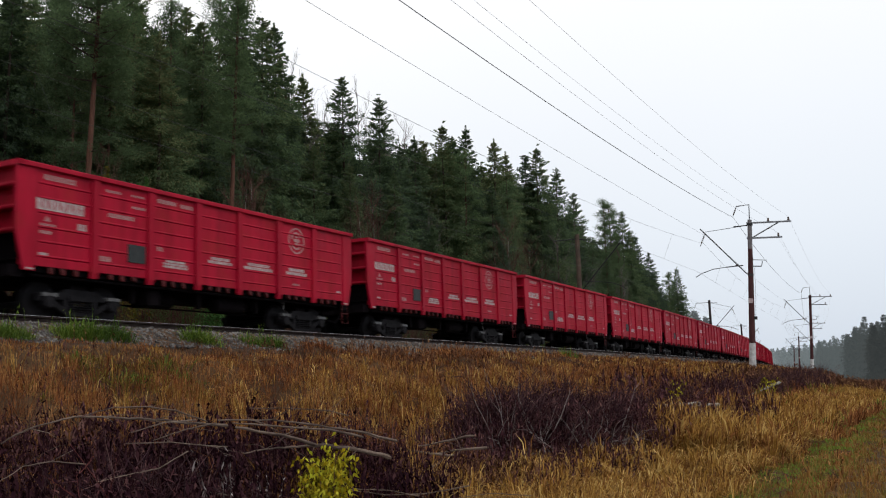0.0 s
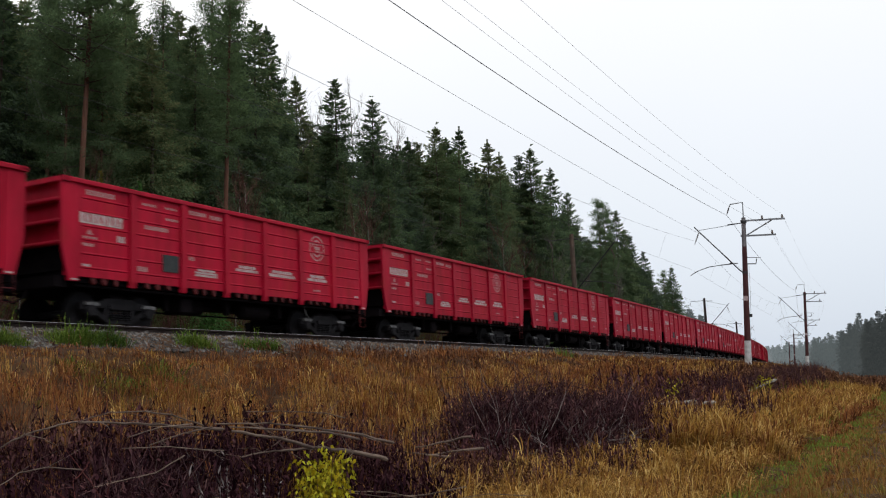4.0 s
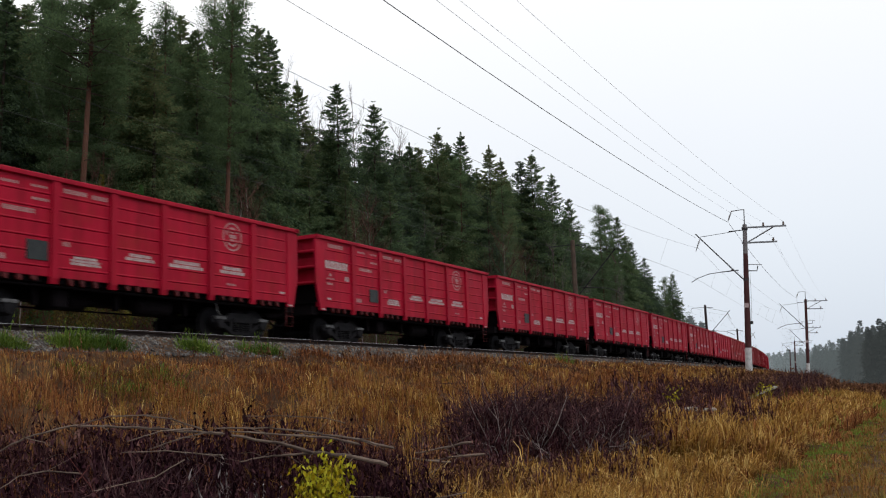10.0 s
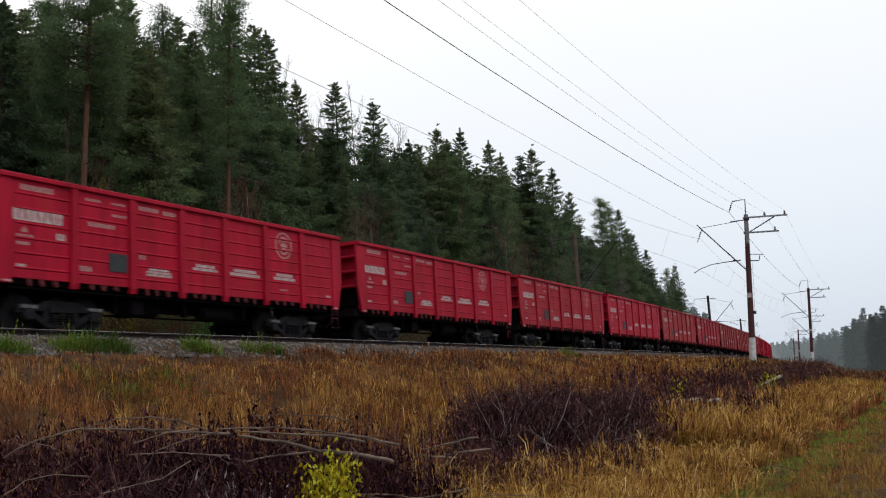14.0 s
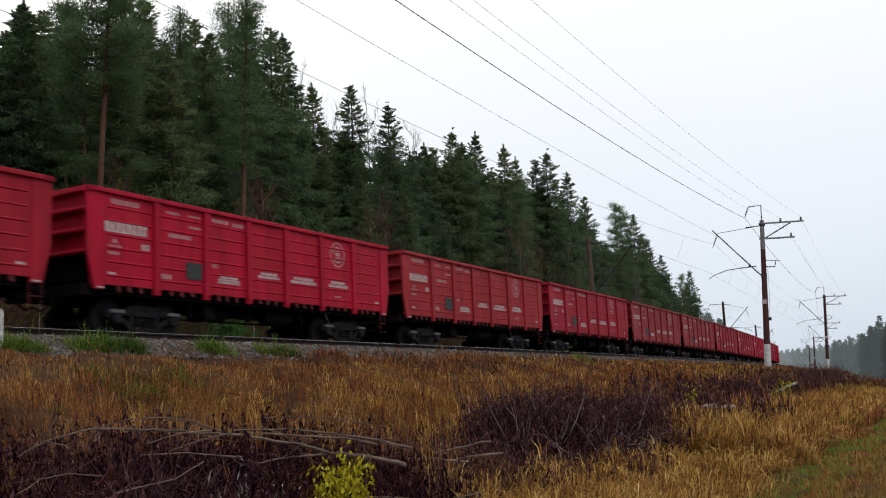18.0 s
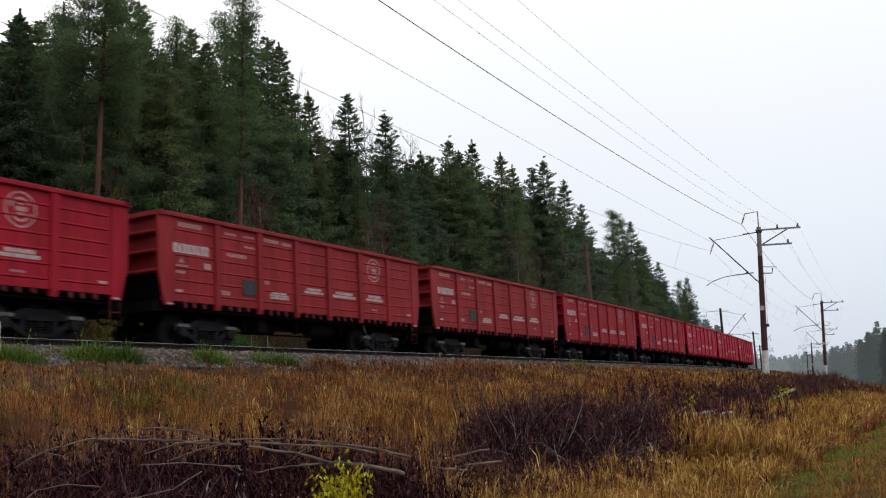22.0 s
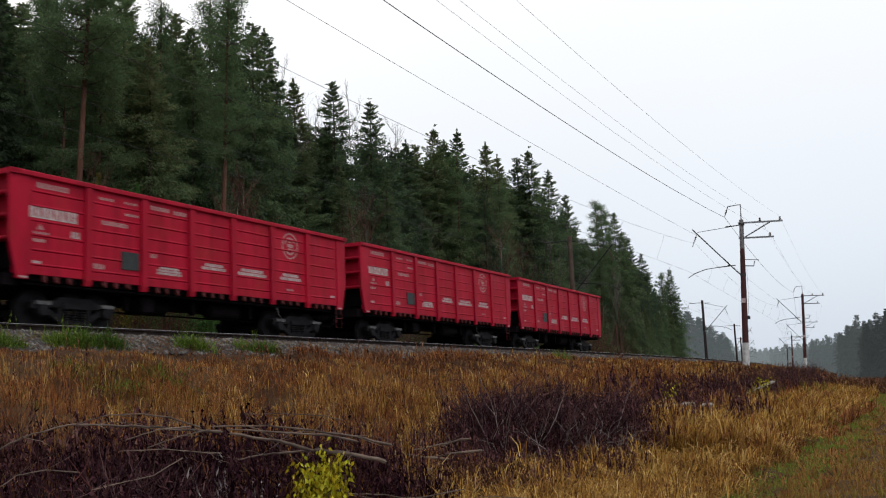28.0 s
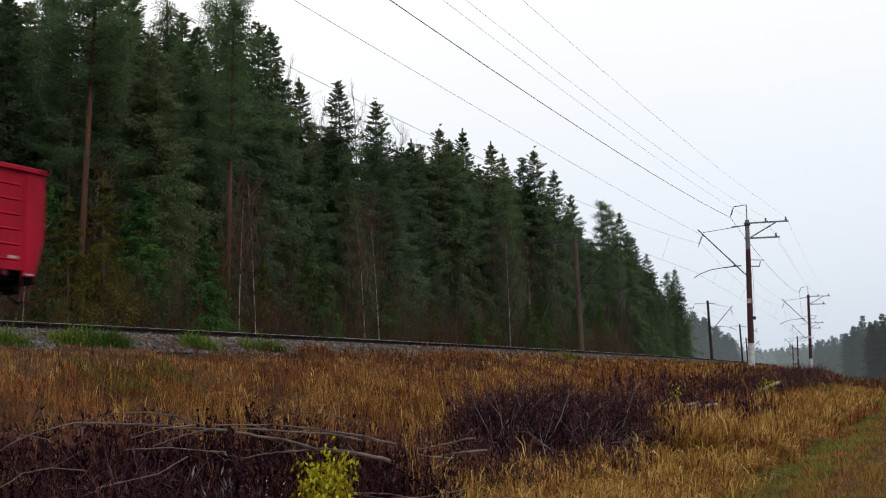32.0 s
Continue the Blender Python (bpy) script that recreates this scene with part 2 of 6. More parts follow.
M_BROWNWEED = by_island("brown_weed", [(0.045, 0.02, 0.014), (0.09, 0.042, 0.026), (0.16, 0.08, 0.045), (0.26, 0.14, 0.07)], 1.0, 0.0, 0.1, 1.2)
M_BRUSH = by_island("dark_brush_stems", [(0.022, 0.011, 0.015), (0.05, 0.023, 0.029), (0.13, 0.07, 0.066)], 0.95, 0.1, 0.0, 1.5)
M_REDSTEM = mottled("red_stems", (0.05, 0.01, 0.01), (0.13, 0.028, 0.024), 6, 0.85)
M_PALELEAF = by_island("pale_dead_leaves", [(0.09, 0.07, 0.07), (0.2, 0.17, 0.165), (0.42, 0.38, 0.37)], 0.9, 0.1, 0.2, 3.0)
M_STICK = mottled("weathered_branch", (0.04, 0.025, 0.021), (0.22, 0.16, 0.125), 3, 0.9, fine=30)
M_YELLOW = by_island("yellow_leaves", [(0.045, 0.032, 0.004), (0.15, 0.125, 0.006), (0.36, 0.27, 0.01), (0.42, 0.43, 0.03), (0.66, 0.55, 0.06)], 0.85, 0.1, 0.2, 9.0)


# ---- helpers for meshes ----
def part(name, bm, material, parent=None, label="", smooth=False):
    me = bpy.data.meshes.new(name)
    bm.to_mesh(me)
    bm.free()
    if smooth:
        for p in me.polygons:
            p.use_smooth = True
    me.materials.append(material)
    ob = new(name, me)
    ob.parent = parent
    if label:
        tagged(ob, label)
    return ob


def thing(name, label, category, group="", kind="", m=None):
    ob = new(name)
    ob.empty_display_size = 0.3
    if m is not None:
        ob.matrix_basis = m
    return tagged(ob, label, category, group, kind)


def box(bm, x0, x1, y0, y1, z0, z1, m=None):
    c = [(x0, y0, z0), (x1, y0, z0), (x1, y1, z0), (x0, y1, z0), (x0, y0, z1), (x1, y0, z1), (x1, y1, z1), (x0, y1, z1)]
    v = [bm.verts.new(m @ Vector(p) if m else p) for p in c]
    for f in ((3, 2, 1, 0), (4, 5, 6, 7), (0, 1, 5, 4), (1, 2, 6, 5), (2, 3, 7, 6), (3, 0, 4, 7)):
        bm.faces.new([v[i] for i in f])
    return bm


def tube(bm, points, radii, sides=6, caps=True):
    """A round bar along a line of points; radii is a number or one per point."""
    pts = [Vector(p) for p in points]
    if isinstance(radii, (int, float)):
        radii = [radii] * len(pts)
    rings = []
    for i, p in enumerate(pts):
        d = (pts[min(i + 1, len(pts) - 1)] - pts[max(i - 1, 0)]).normalized()
        a = d.cross(Vector((0, 0, 1)) if abs(d.z) < 0.9 else Vector((1, 0, 0))).normalized()
        b = d.cross(a)
        rings.append([bm.verts.new(p + radii[i] * (math.cos(k * math.tau / sides) * a + math.sin(k * math.tau / sides) * b)) for k in range(sides)])
    for r0, r1 in zip(rings, rings[1:]):
        for k in range(sides):
            bm.faces.new((r0[k], r0[(k + 1) % sides], r1[(k + 1) % sides], r1[k]))
    if caps:
        bm.faces.new(rings[0][::-1])
        bm.faces.new(rings[-1])
    return bm


def prism(bm, outline, y0, y1):
    """An outline in x and z, drawn out along y."""
    a = [bm.verts.new((x, y0, z)) for x, z in outline]
    b = [bm.verts.new((x, y1, z)) for x, z in outline]
    n = len(outline)
    bm.faces.new(a)
    bm.faces.new(b[::-1])
    for i in range(n):
        bm.faces.new((a[i], b[i], b[(i + 1) % n], a[(i + 1) % n]))
    bmesh.ops.recalc_face_normals(bm, faces=bm.faces[:])
    return bm


def raw(name, verts, faces, material, parent=None, smooth=False):
    me = bpy.data.meshes.new(name)
    me.from_pydata([tuple(v) for v in verts], [], faces)
    me.materials.append(material)
    if smooth:
        me.polygons.foreach_set("use_smooth", [True] * len(me.polygons))
    ob = new(name, me)
    ob.parent = parent
    return ob


def quads(name, coords, material, parent=None):
    """One mesh of loose four-cornered pieces from an array of shape (n, 4, 3)."""
    n = len(coords)
    me = bpy.data.meshes.new(name)
    me.vertices.add(n * 4)
    me.vertices.foreach_set("co", np.asarray(coords, dtype=np.float32).reshape(-1))
    me.loops.add(n * 4)
    me.loops.foreach_set("vertex_index", np.arange(n * 4, dtype=np.int32))
    me.polygons.add(n)
    me.polygons.foreach_set("loop_start", np.arange(0, n * 4, 4, dtype=np.int32))
    me.update(calc_edges=True)
    me.validate()
    me.materials.append(material)
    ob = new(name, me)
    ob.parent = parent
    return ob


# ---- the line: a long left-hand curve, the train's track, and the track beside it nearer the path ----
CURVE, TRACK_Y = 0.00115928, 19.3533
RAIL_Z, GRADE = 3.326, -0.00017
SIDE = -4.75          # the near track's centre, to the right of the train's track
NEAR_RAIL_Z = 3.0


def ease(s):
    """How far the line swings out to the right of the first circle, where its curve eases with distance."""
    q = np.clip(s, -1e4, 330.0)
    return 2.2e-4 * np.maximum(0, q - 90) ** 2 + 5.6e-6 * np.maximum(0, q - 230) ** 3 + 0.27 * np.maximum(0, s - 330)


def on_line(s, u=0.0):
    """The place s metres along the train's track and u metres to its left, and the heading there."""
    a, e = CURVE * s, float(ease(s))
    return math.sin(a) / CURVE - (u - e) * math.sin(a), TRACK_Y + (1 - math.cos(a)) / CURVE + (u - e) * math.cos(a), a - float(ease(s + 0.5) - ease(s - 0.5))


def line_np(s, u):
    a, u = CURVE * s, u - ease(s)
    return np.sin(a) / CURVE - u * np.sin(a), TRACK_Y + (1 - np.cos(a)) / CURVE + u * np.cos(a)


def su_np(x, y):
    """Along and across the line, for places in the plan."""
    cx, cy = 0.0, TRACK_Y + 1 / CURVE
    r = np.hypot(x - cx, y - cy)
    s = np.arctan2(x - cx, cy - y) / CURVE
    return s, 1 / CURVE - r + ease(s)


def near_rail_z(s):
    return NEAR_RAIL_Z + 0.0014 * max(0.0, min(s, 90.0))


PROFILE_U = [-400, -60, -19, -15.2, -12.6, -10.6, -8.6, -7.6, -7.15, -6.2, -3.2, -2.2, -1.5, 1.6, 2.6, 4.2, 6.5, 10, 14, 40, 120, 500]
PROFILE_Z = [0.6, 0.2, 0.0, 0.02, 0.50, 1.2, 2.05, 2.36, 2.48, 2.83, 2.82, 2.88, 3.06, 3.06, 2.55, 2.35, 1.7, 1.6, 2.0, 2.2, 3.0, 5.0]


def ground_np(x, y):
    s, u = su_np(x, y)
    z = np.interp(u, PROFILE_U, PROFILE_Z)
    rough = np.where((u > -7.3) & (u < 2.8), 0.0, 1.0)
    z = z + rough * (0.07 * np.sin(0.9 * x + 1.3 * np.sin(0.5 * y)) * np.sin(1.1 * y + 0.4) + 0.05 * np.sin(2.3 * x + 1.7 * y) + 0.03 * np.sin(4.1 * x - 3.3 * y))
    return z + np.where((u > -8.5) & (u < -2.5), 0.0014 * np.clip(s, 0, 90), 0)


def ground_at(x, y):
    return float(ground_np(np.array([x]), np.array([y]))[0])


def build_ground():
    s = np.concatenate([np.linspace(-2600, -80, 30), np.linspace(-75, -10, 40), np.linspace(-9, 60, 231), np.linspace(62, 200, 90), np.linspace(210, 1200, 60)])
    u = np.concatenate([np.linspace(-1800, -80, 20), np.linspace(-70, -21, 30), np.linspace(-20.5, -7.5, 66), [-7.15, -6.7, -6.2, -5, -3.2, -2.7, -2.2, -1.5, 0, 1.6, 2.6, 3.4, 4.2, 5.2, 6.5, 8, 10, 12, 14, 18, 24, 32, 40, 60, 90, 120, 180, 260, 400, 700]])
    s = np.clip(s, -1150, 1300)
    s = np.unique(s)
    S, U = np.meshgrid(s, u, indexing="ij")
    X, Y = line_np(S, U)
    Z = ground_np(X, Y)
    v = np.stack([X, Y, Z], -1).reshape(-1, 3)
    nu = len(u)
    f = [(i * nu + j, (i + 1) * nu + j, (i + 1) * nu + j + 1, i * nu + j + 1) for i in range(len(s) - 1) for j in range(nu - 1)]
    g = raw("ground", v.tolist(), f, M_GROUND, smooth=True)
    tagged(g, "brown autumn soil of a railway embankment and meadow", "ground", kind="structure")
    return g


build_ground()


# ---- tracks ----
def rail_mesh(name, u, zf, s0, s1, step, parent):
    prof = [(-0.075, 0.0), (-0.075, 0.02), (-0.012, 0.045), (-0.012, 0.135), (-0.036, 0.145), (-0.036, 0.176), (0.036, 0.176), (0.036, 0.145), (0.012, 0.135), (0.012, 0.045), (0.075, 0.02), (0.075, 0.0)]
    n = int((s1 - s0) / step)
    v, f = [], []
    for i in range(n + 1):
        s = s0 + (s1 - s0) * i / n
        for du, dz in prof:
            x, y, _ = on_line(s, u + du)
            v.append((x, y, zf(s) - 0.18 + dz))
    k = len(prof)
    for i in range(n):
        for j in range(k):
            f.append((i * k + j, i * k + (j + 1) % k, (i + 1) * k + (j + 1) % k, (i + 1) * k + j))
    web = raw(name, v, f, M_RAIL, parent)
    v, f = [], []
    for i in range(n + 1):
        s = s0 + (s1 - s0) * i / n
        for du, dz in ((-0.034, 0.176), (-0.026, 0.181), (0.026, 0.181), (0.034, 0.176)):
            x, y, _ = on_line(s, u + du)
            v.append((x, y, zf(s) - 0.18 + dz))
    for i in range(n):
        for j in range(3):
            f.append((i * 4 + j, (i + 1) * 4 + j, (i + 1) * 4 + j + 1, i * 4 + j + 1))
    raw("rail_head", v, f, M_HEAD, web)
    return web


def train_rail_z(s):
    return RAIL_Z + GRADE * s


def build_track(u0, zf, label, s1):
    t = thing("railway_track", label, "railway track", "two parallel tracks", "structure")
    rail_mesh("rail", u0 - 0.797, zf, -60, s1, 2.5, t)
    rail_mesh("rail", u0 + 0.797, zf, -60, s1, 2.5, t)
    bm = bmesh.new()
    prism(bm, [(-1.35, 0), (-1.35, 0.13), (-1.0, 0.2), (-0.55, 0.2), (-0.45, 0.15), (0.45, 0.15), (0.55, 0.2), (1.0, 0.2), (1.35, 0.13), (1.35, 0)], -0.13, 0.13)
    first = part("sleeper", bm, M_SLEEPER, t)
    for i in range(130):
        s = -6 + i * 0.6
        x, y, a = on_line(s, u0)
        ob = first if i == 0 else first.copy()
        if i:
            scene.collection.objects.link(ob)
        ob.matrix_basis = pose(x, y, zf(s) - 0.385, 0, 0, math.degrees(a) + 90)
    return t


build_track(0.0, train_rail_z, "rusty rails on concrete sleepers in grey ballast, carrying the train", 420)
build_track(SIDE, near_rail_z, "empty rusty rails with worn heads on grey ballast", 420)


# ---- the train: open-top gondola wagons ----
POSTS = [-4.32, -2.55, -0.84, 0.84, 2.6, 4.36]
EDGES = [-6.0] + POSTS + [6.0]
RIM_Z, SILL_Z, HALF = 3.46, 1.2, 6.5
WALL_Y = 1.45


def ribbed_panel(x0, x1, side):
    """A pressed steel side sheet with six lying beads between its flat courses."""
    bm = bmesh.new()
    zs = [(SILL_Z, 0.034)]
    for k in range(6):
        z = 1.42 + 0.325 * k
        zs += [(z - 0.05, 0.034), (z - 0.03, 0.026), (z - 0.008, 0.05), (z + 0.006, 0.05), (z + 0.032, 0.034)]
    zs += [(RIM_Z - 0.1, 0.034)]
    e = 0.1
    rows = []
    for z, out in zs:
        y = WALL_Y
        f = y + 0.034
        rows.append([bm.verts.new((x0, side * f, z)), bm.verts.new((x0 + e, side * f, z)), bm.verts.new((x0 + e + 0.05, side * (y + out), z)),
                     bm.verts.new((x1 - e - 0.05, side * (y + out), z)), bm.verts.new((x1 - e, side * f, z)), bm.verts.new((x1, side * f, z))])
    for a, b in zip(rows, rows[1:]):
        for i in range(5):
            bm.faces.new((a[i], a[i + 1], b[i + 1], b[i]) if side < 0 else (a[i], b[i], b[i + 1], a[i + 1]))
    # inner skin
    v = [bm.verts.new((x, side * (WALL_Y - 0.03), z)) for x, z in ((x0, SILL_Z), (x1, SILL_Z), (x1, RIM_Z - 0.1), (x0, RIM_Z - 0.1))]
    bm.faces.new(v if side > 0 else v[::-1])
    return bm


def bars(bm, x0, x1, z0, z1, side, rows, cols, gap=0.3, y=WALL_Y + 0.037):
    """A line of writing that cannot be read: one plain bar with a notched upper edge."""
    h = z1 - z0
    w = (x1 - x0) / cols
    ol = [(x0, z0), (x1 - w * gap, z0)]
    for c in reversed(range(cols)):
        a, b = x0 + c * w, x0 + (c + 1 - gap) * w
        ol += [(b, z1), (a, z1)] + ([(a, z0 + 0.14 * h), (a - w * gap, z0 + 0.14 * h)] if c else [])
    return prism(bm, ol, *sorted((side * y, side * (y + 0.004))))


def emblem(side):
    """Two round badges, a ring with a solid bar, one over the other."""
    bm = bmesh.new()
    cx, y = 3.5, side * (WALL_Y + 0.04)
    n = 24

    def ring(cz, r0, r1, a0, a1):
        p = []
        for k in range(n + 1):
            a = a0 + (a1 - a0) * k / n
            p.append((bm.verts.new((cx + r0 * math.cos(a), y, cz + r0 * math.sin(a))), bm.verts.new((cx + r1 * math.cos(a), y, cz + r1 * math.sin(a)))))
        for q, w in zip(p, p[1:]):
            bm.faces.new((q[0], q[1], w[1], w[0]))
    ring(2.86, 0.355, 0.4, 0, math.tau)
    ring(2.86, 0.215, 0.27, 0.5, 3.0)
    ring(2.86, 0.215, 0.27, 3.6, 6.0)
    box(bm, cx - 0.13, cx + 0.16, min(y, y + side * 0.004), max(y, y + side * 0.004), 2.82, 2.92)
    box(bm, cx - 0.1, cx + 0.1, min(y, y + side * 0.004), max(y, y + side * 0.004), 2.74, 2.79)
    box(bm, cx - 0.08, cx + 0.08, min(y, y + side * 0.004), max(y, y + side * 0.004), 2.96, 3.0)
    return bm


def build_bogie(wagon, x, sides=(-1, 1)):
    b = new("bogie")
    b.parent = wagon
    b.matrix_basis = pose(x, 0, 0)
    tagged(b, "grey cast-steel two-axle bogie")
    for side in sides:
        y0, y1 = sorted((side * 0.98, side * 1.1))
        bm = bmesh.new()
        prism(bm, [(-1.2, 0.5), (-1.2, 0.66), (-0.95, 0.72), (-0.6, 0.71), (-0.42, 0.8), (0.42, 0.8), (0.6, 0.71), (0.95, 0.72), (1.2, 0.66), (1.2, 0.5), (0.8, 0.56), (-0.8, 0.56)], y0, y1)
        for sg in (-1, 1):
            prism(bm, [(sg * 0.36, 0.22), (sg * 0.36, 0.6), (sg * 0.48, 0.6), (sg * 0.48, 0.3)], y0, y1)
            prism(bm, [(sg * 0.42, 0.22), (sg * 0.42, 0.34), (sg * 0.78, 0.56), (sg * 0.8, 0.42)], y0, y1)
        box(bm, -0.42, 0.42, y0, y1, 0.2, 0.29)
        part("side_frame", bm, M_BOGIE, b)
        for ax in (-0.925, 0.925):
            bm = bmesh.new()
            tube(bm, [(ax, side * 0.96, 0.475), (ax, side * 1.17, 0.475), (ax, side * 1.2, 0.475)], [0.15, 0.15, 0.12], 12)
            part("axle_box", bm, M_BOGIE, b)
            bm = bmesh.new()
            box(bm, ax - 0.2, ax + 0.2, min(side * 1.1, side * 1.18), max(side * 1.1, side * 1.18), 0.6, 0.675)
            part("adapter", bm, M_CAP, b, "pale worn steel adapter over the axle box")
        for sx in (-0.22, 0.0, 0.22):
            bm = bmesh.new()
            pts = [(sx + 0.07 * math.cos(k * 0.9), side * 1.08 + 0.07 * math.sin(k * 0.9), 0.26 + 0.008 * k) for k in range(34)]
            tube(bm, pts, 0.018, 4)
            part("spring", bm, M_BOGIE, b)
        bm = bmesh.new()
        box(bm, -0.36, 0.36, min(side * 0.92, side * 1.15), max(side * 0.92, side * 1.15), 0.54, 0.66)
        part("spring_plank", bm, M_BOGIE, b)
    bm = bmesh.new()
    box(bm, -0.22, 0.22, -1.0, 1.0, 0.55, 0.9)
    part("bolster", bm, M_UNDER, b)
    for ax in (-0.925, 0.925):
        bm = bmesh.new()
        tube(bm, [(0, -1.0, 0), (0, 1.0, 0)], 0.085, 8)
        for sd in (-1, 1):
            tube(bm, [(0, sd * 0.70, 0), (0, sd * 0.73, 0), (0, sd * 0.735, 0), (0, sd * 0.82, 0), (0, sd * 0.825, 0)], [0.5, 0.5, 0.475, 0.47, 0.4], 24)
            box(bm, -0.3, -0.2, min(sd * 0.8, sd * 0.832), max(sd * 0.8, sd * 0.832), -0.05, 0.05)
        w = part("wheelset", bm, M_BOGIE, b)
        w.matrix_basis = pose(ax, 0, 0.475)
    return b


def build_wagon():
    w = thing("gondola_wagon", "red steel open-top gondola wagon with white stencils", "freight wagon", "wagons of the freight train")
    for side in (-1, 1):
        for x0, x1 in zip(EDGES, EDGES[1:]):
            part("side_panel", ribbed_panel(x0, x1, side), M_RED, w)
        for x in POSTS:
            bm = bmesh.new()
            y0, y1 = WALL_Y, WALL_Y + 0.1
            ol = [(y0, 1.04), (y1 - 0.03, 1.04), (y1, 1.16), (y1, RIM_Z - 0.1), (y0, RIM_Z - 0.1)]
            va = [bm.verts.new((x - 0.1, side * y, z)) for y, z in ol]
            vb = [bm.verts.new((x + 0.1, side * y, z)) for y, z in ol]
            bm.faces.new(va), bm.faces.new(vb[::-1])
            for i in range(5):
                bm.faces.new((va[i], vb[i], vb[(i + 1) % 5], va[(i + 1) % 5]))
            bmesh.ops.recalc_face_normals(bm, faces=bm.faces[:])
            part("side_post", bm, M_RED, w)
        bm = bmesh.new()
        y0, y1 = sorted((side * (WALL_Y - 0.03), side * 1.57))
        box(bm, -HALF, HALF, y0, y1, RIM_Z - 0.115, RIM_Z)
        bmesh.ops.bevel(bm, geom=bm.edges[:], offset=0.015, segments=1, affect="EDGES")
        part("top_rim", bm, M_RED, w)
        for end in (-1, 1):
            bm = bmesh.new()
            ol = [(5.98, RIM_Z - 0.1), (6.48, RIM_Z - 0.1), (6.48, 1.95), (6.38, 1.55), (6.26, 1.08), (5.98, 1.08)]
            prism(bm, [(end * x, z) for x, z in ol], *sorted((side * (WALL_Y - 0.02), side * (WALL_Y + 0.06))))
            part("corner_plate", bm, M_RED, w)
            bm = bmesh.new()
            box(bm, *sorted((end * 6.0, end * 6.2)), *sorted((side * (WALL_Y + 0.062), side * (WALL_Y + 0.066))), 1.1, 1.14)
            part("corner_mark", bm, M_WHITE, w, "small white safety mark")
            bm = bmesh.new()
            box(bm, *sorted((end * 5.62, end * 5.85)), *sorted((side * (WALL_Y + 0.036), side * (WALL_Y + 0.04))), 1.43, 1.5)
            part("corner_mark", bm, M_WHITE, w, "small white safety mark")
            if end == side:
                continue
            bm = bmesh.new()
            tube(bm, [(end * 6.3, side * 1.44, 1.1), (end * 6.3, side * 1.44, 0.5), (end * 5.98, side * 1.44, 0.5), (end * 5.98, side * 1.44, 1.1)], 0.014, 5)
            tube(bm, [(end * 6.3, side * 1.44, 0.8), (end * 5.98, side * 1.44, 0.8)], 0.014, 5)
            part("step", bm, M_HINGE, w)
        bm = bmesh.new()
        box(bm, -6.3, 6.3, *sorted((side * 1.38, side * (WALL_Y + 0.01))), 1.2, 1.33)
        part("side_sill", bm, M_RED, w)
        for x0, x1 in zip(EDGES, EDGES[1:]):
            for k in (0.3, 0.5, 0.72):
                x = x0 + (x1 - x0) * k
                bm = bmesh.new()
                wl, wr, low = (0.05 + 0.05 * abs(math.sin(17.3 * x + q)) for q in (0.0, 1.1, 2.3))
                prism(bm, [(x - wl, 1.22), (x + wr, 1.22), (x + 0.6 * wr, 1.13 - low), (x - 0.25 * wl, 1.16 - low), (x - 0.6 * wl, 1.12)], *sorted((side * 1.4, side * (WALL_Y + 0.02))))
                part("hatch_hinge", bm, M_HINGE, w)
        # stencils
        for x0, x1, z0, z1, rows, cols in ((-5.76, -4.86, 3.13, 3.25, 1, 7), (-3.9, -3.06, 2.55, 2.65, 1, 6), (-3.19, -2.74, 3.15, 3.2, 1, 4), (-3.98, -3.5, 3.14, 3.2, 1, 4),
                                           (-3.16, -2.7, 2.86, 2.92, 1, 4), (-2.3, -1.62, 3.14, 3.24, 2, 5), (-1.48, -1.0, 3.12, 3.22, 2, 4), (-5.84, -5.4, 2.1, 2.15, 1, 4),
                                           (-5.84, -5.5, 1.92, 1.99, 1, 3), (-4.14, -3.78, 1.48, 1.6, 2, 3), (3.28, 3.66, 1.5, 1.55, 1, 4), (-2.3, -2.08, 1.92, 2.02, 1, 2)):
            bm = bmesh.new()
            part("stencil", bars(bm, x0, x1, z0, z1, side, rows, cols), M_STENCIL, w, "small faded white stencil marks")
        bm = bmesh.new()
        prism(bm, [(-5.74, 2.2), (-5.56, 2.2), (-5.65, 2.33)], *sorted((side * (WALL_Y + 0.036), side * (WALL_Y + 0.04))))
        part("stencil", bm, M_STENCIL, w, "small white triangle mark")
        bm = bmesh.new()
        bars(bm, -5.94, -4.6, 2.45, 2.7, side, 1, 8, 0.26)
        part("stencil", bm, M_WHITE, w, "row of large white bars")
        bm = bmesh.new()
        bars(bm, -4.8, -4.54, 2.11, 2.26, side, 1, 3, 0.25)
        part("stencil", bm, M_WHITE, w, "small white bars")
        for x0, x1, z0, z1, rows in ((-2.08, -1.2, 1.52, 1.73, 3), (-0.42, 0.55, 1.8, 1.99, 2), (1.06, 2.34, 1.78, 1.99, 2), (3.0, 4.02, 1.8, 2.02, 2)):
            for r in range(rows):
                bm = bmesh.new()
                h = (z1 - z0) / rows
                t = 0.12 * (x1 - x0) * (1 if r == rows - 1 else 0)
                bars(bm, x0 + t, x1 - t, z0 + (r + 0.1) * h, z0 + (r + 0.9) * h, side, 1, 9, 0.18)
                part("stencil", bm, M_WHITE, w, "line of white stencilled bars")
        part("emblem", emblem(side), M_STENCIL, w, "round white painted ring badge")
        bm = bmesh.new()
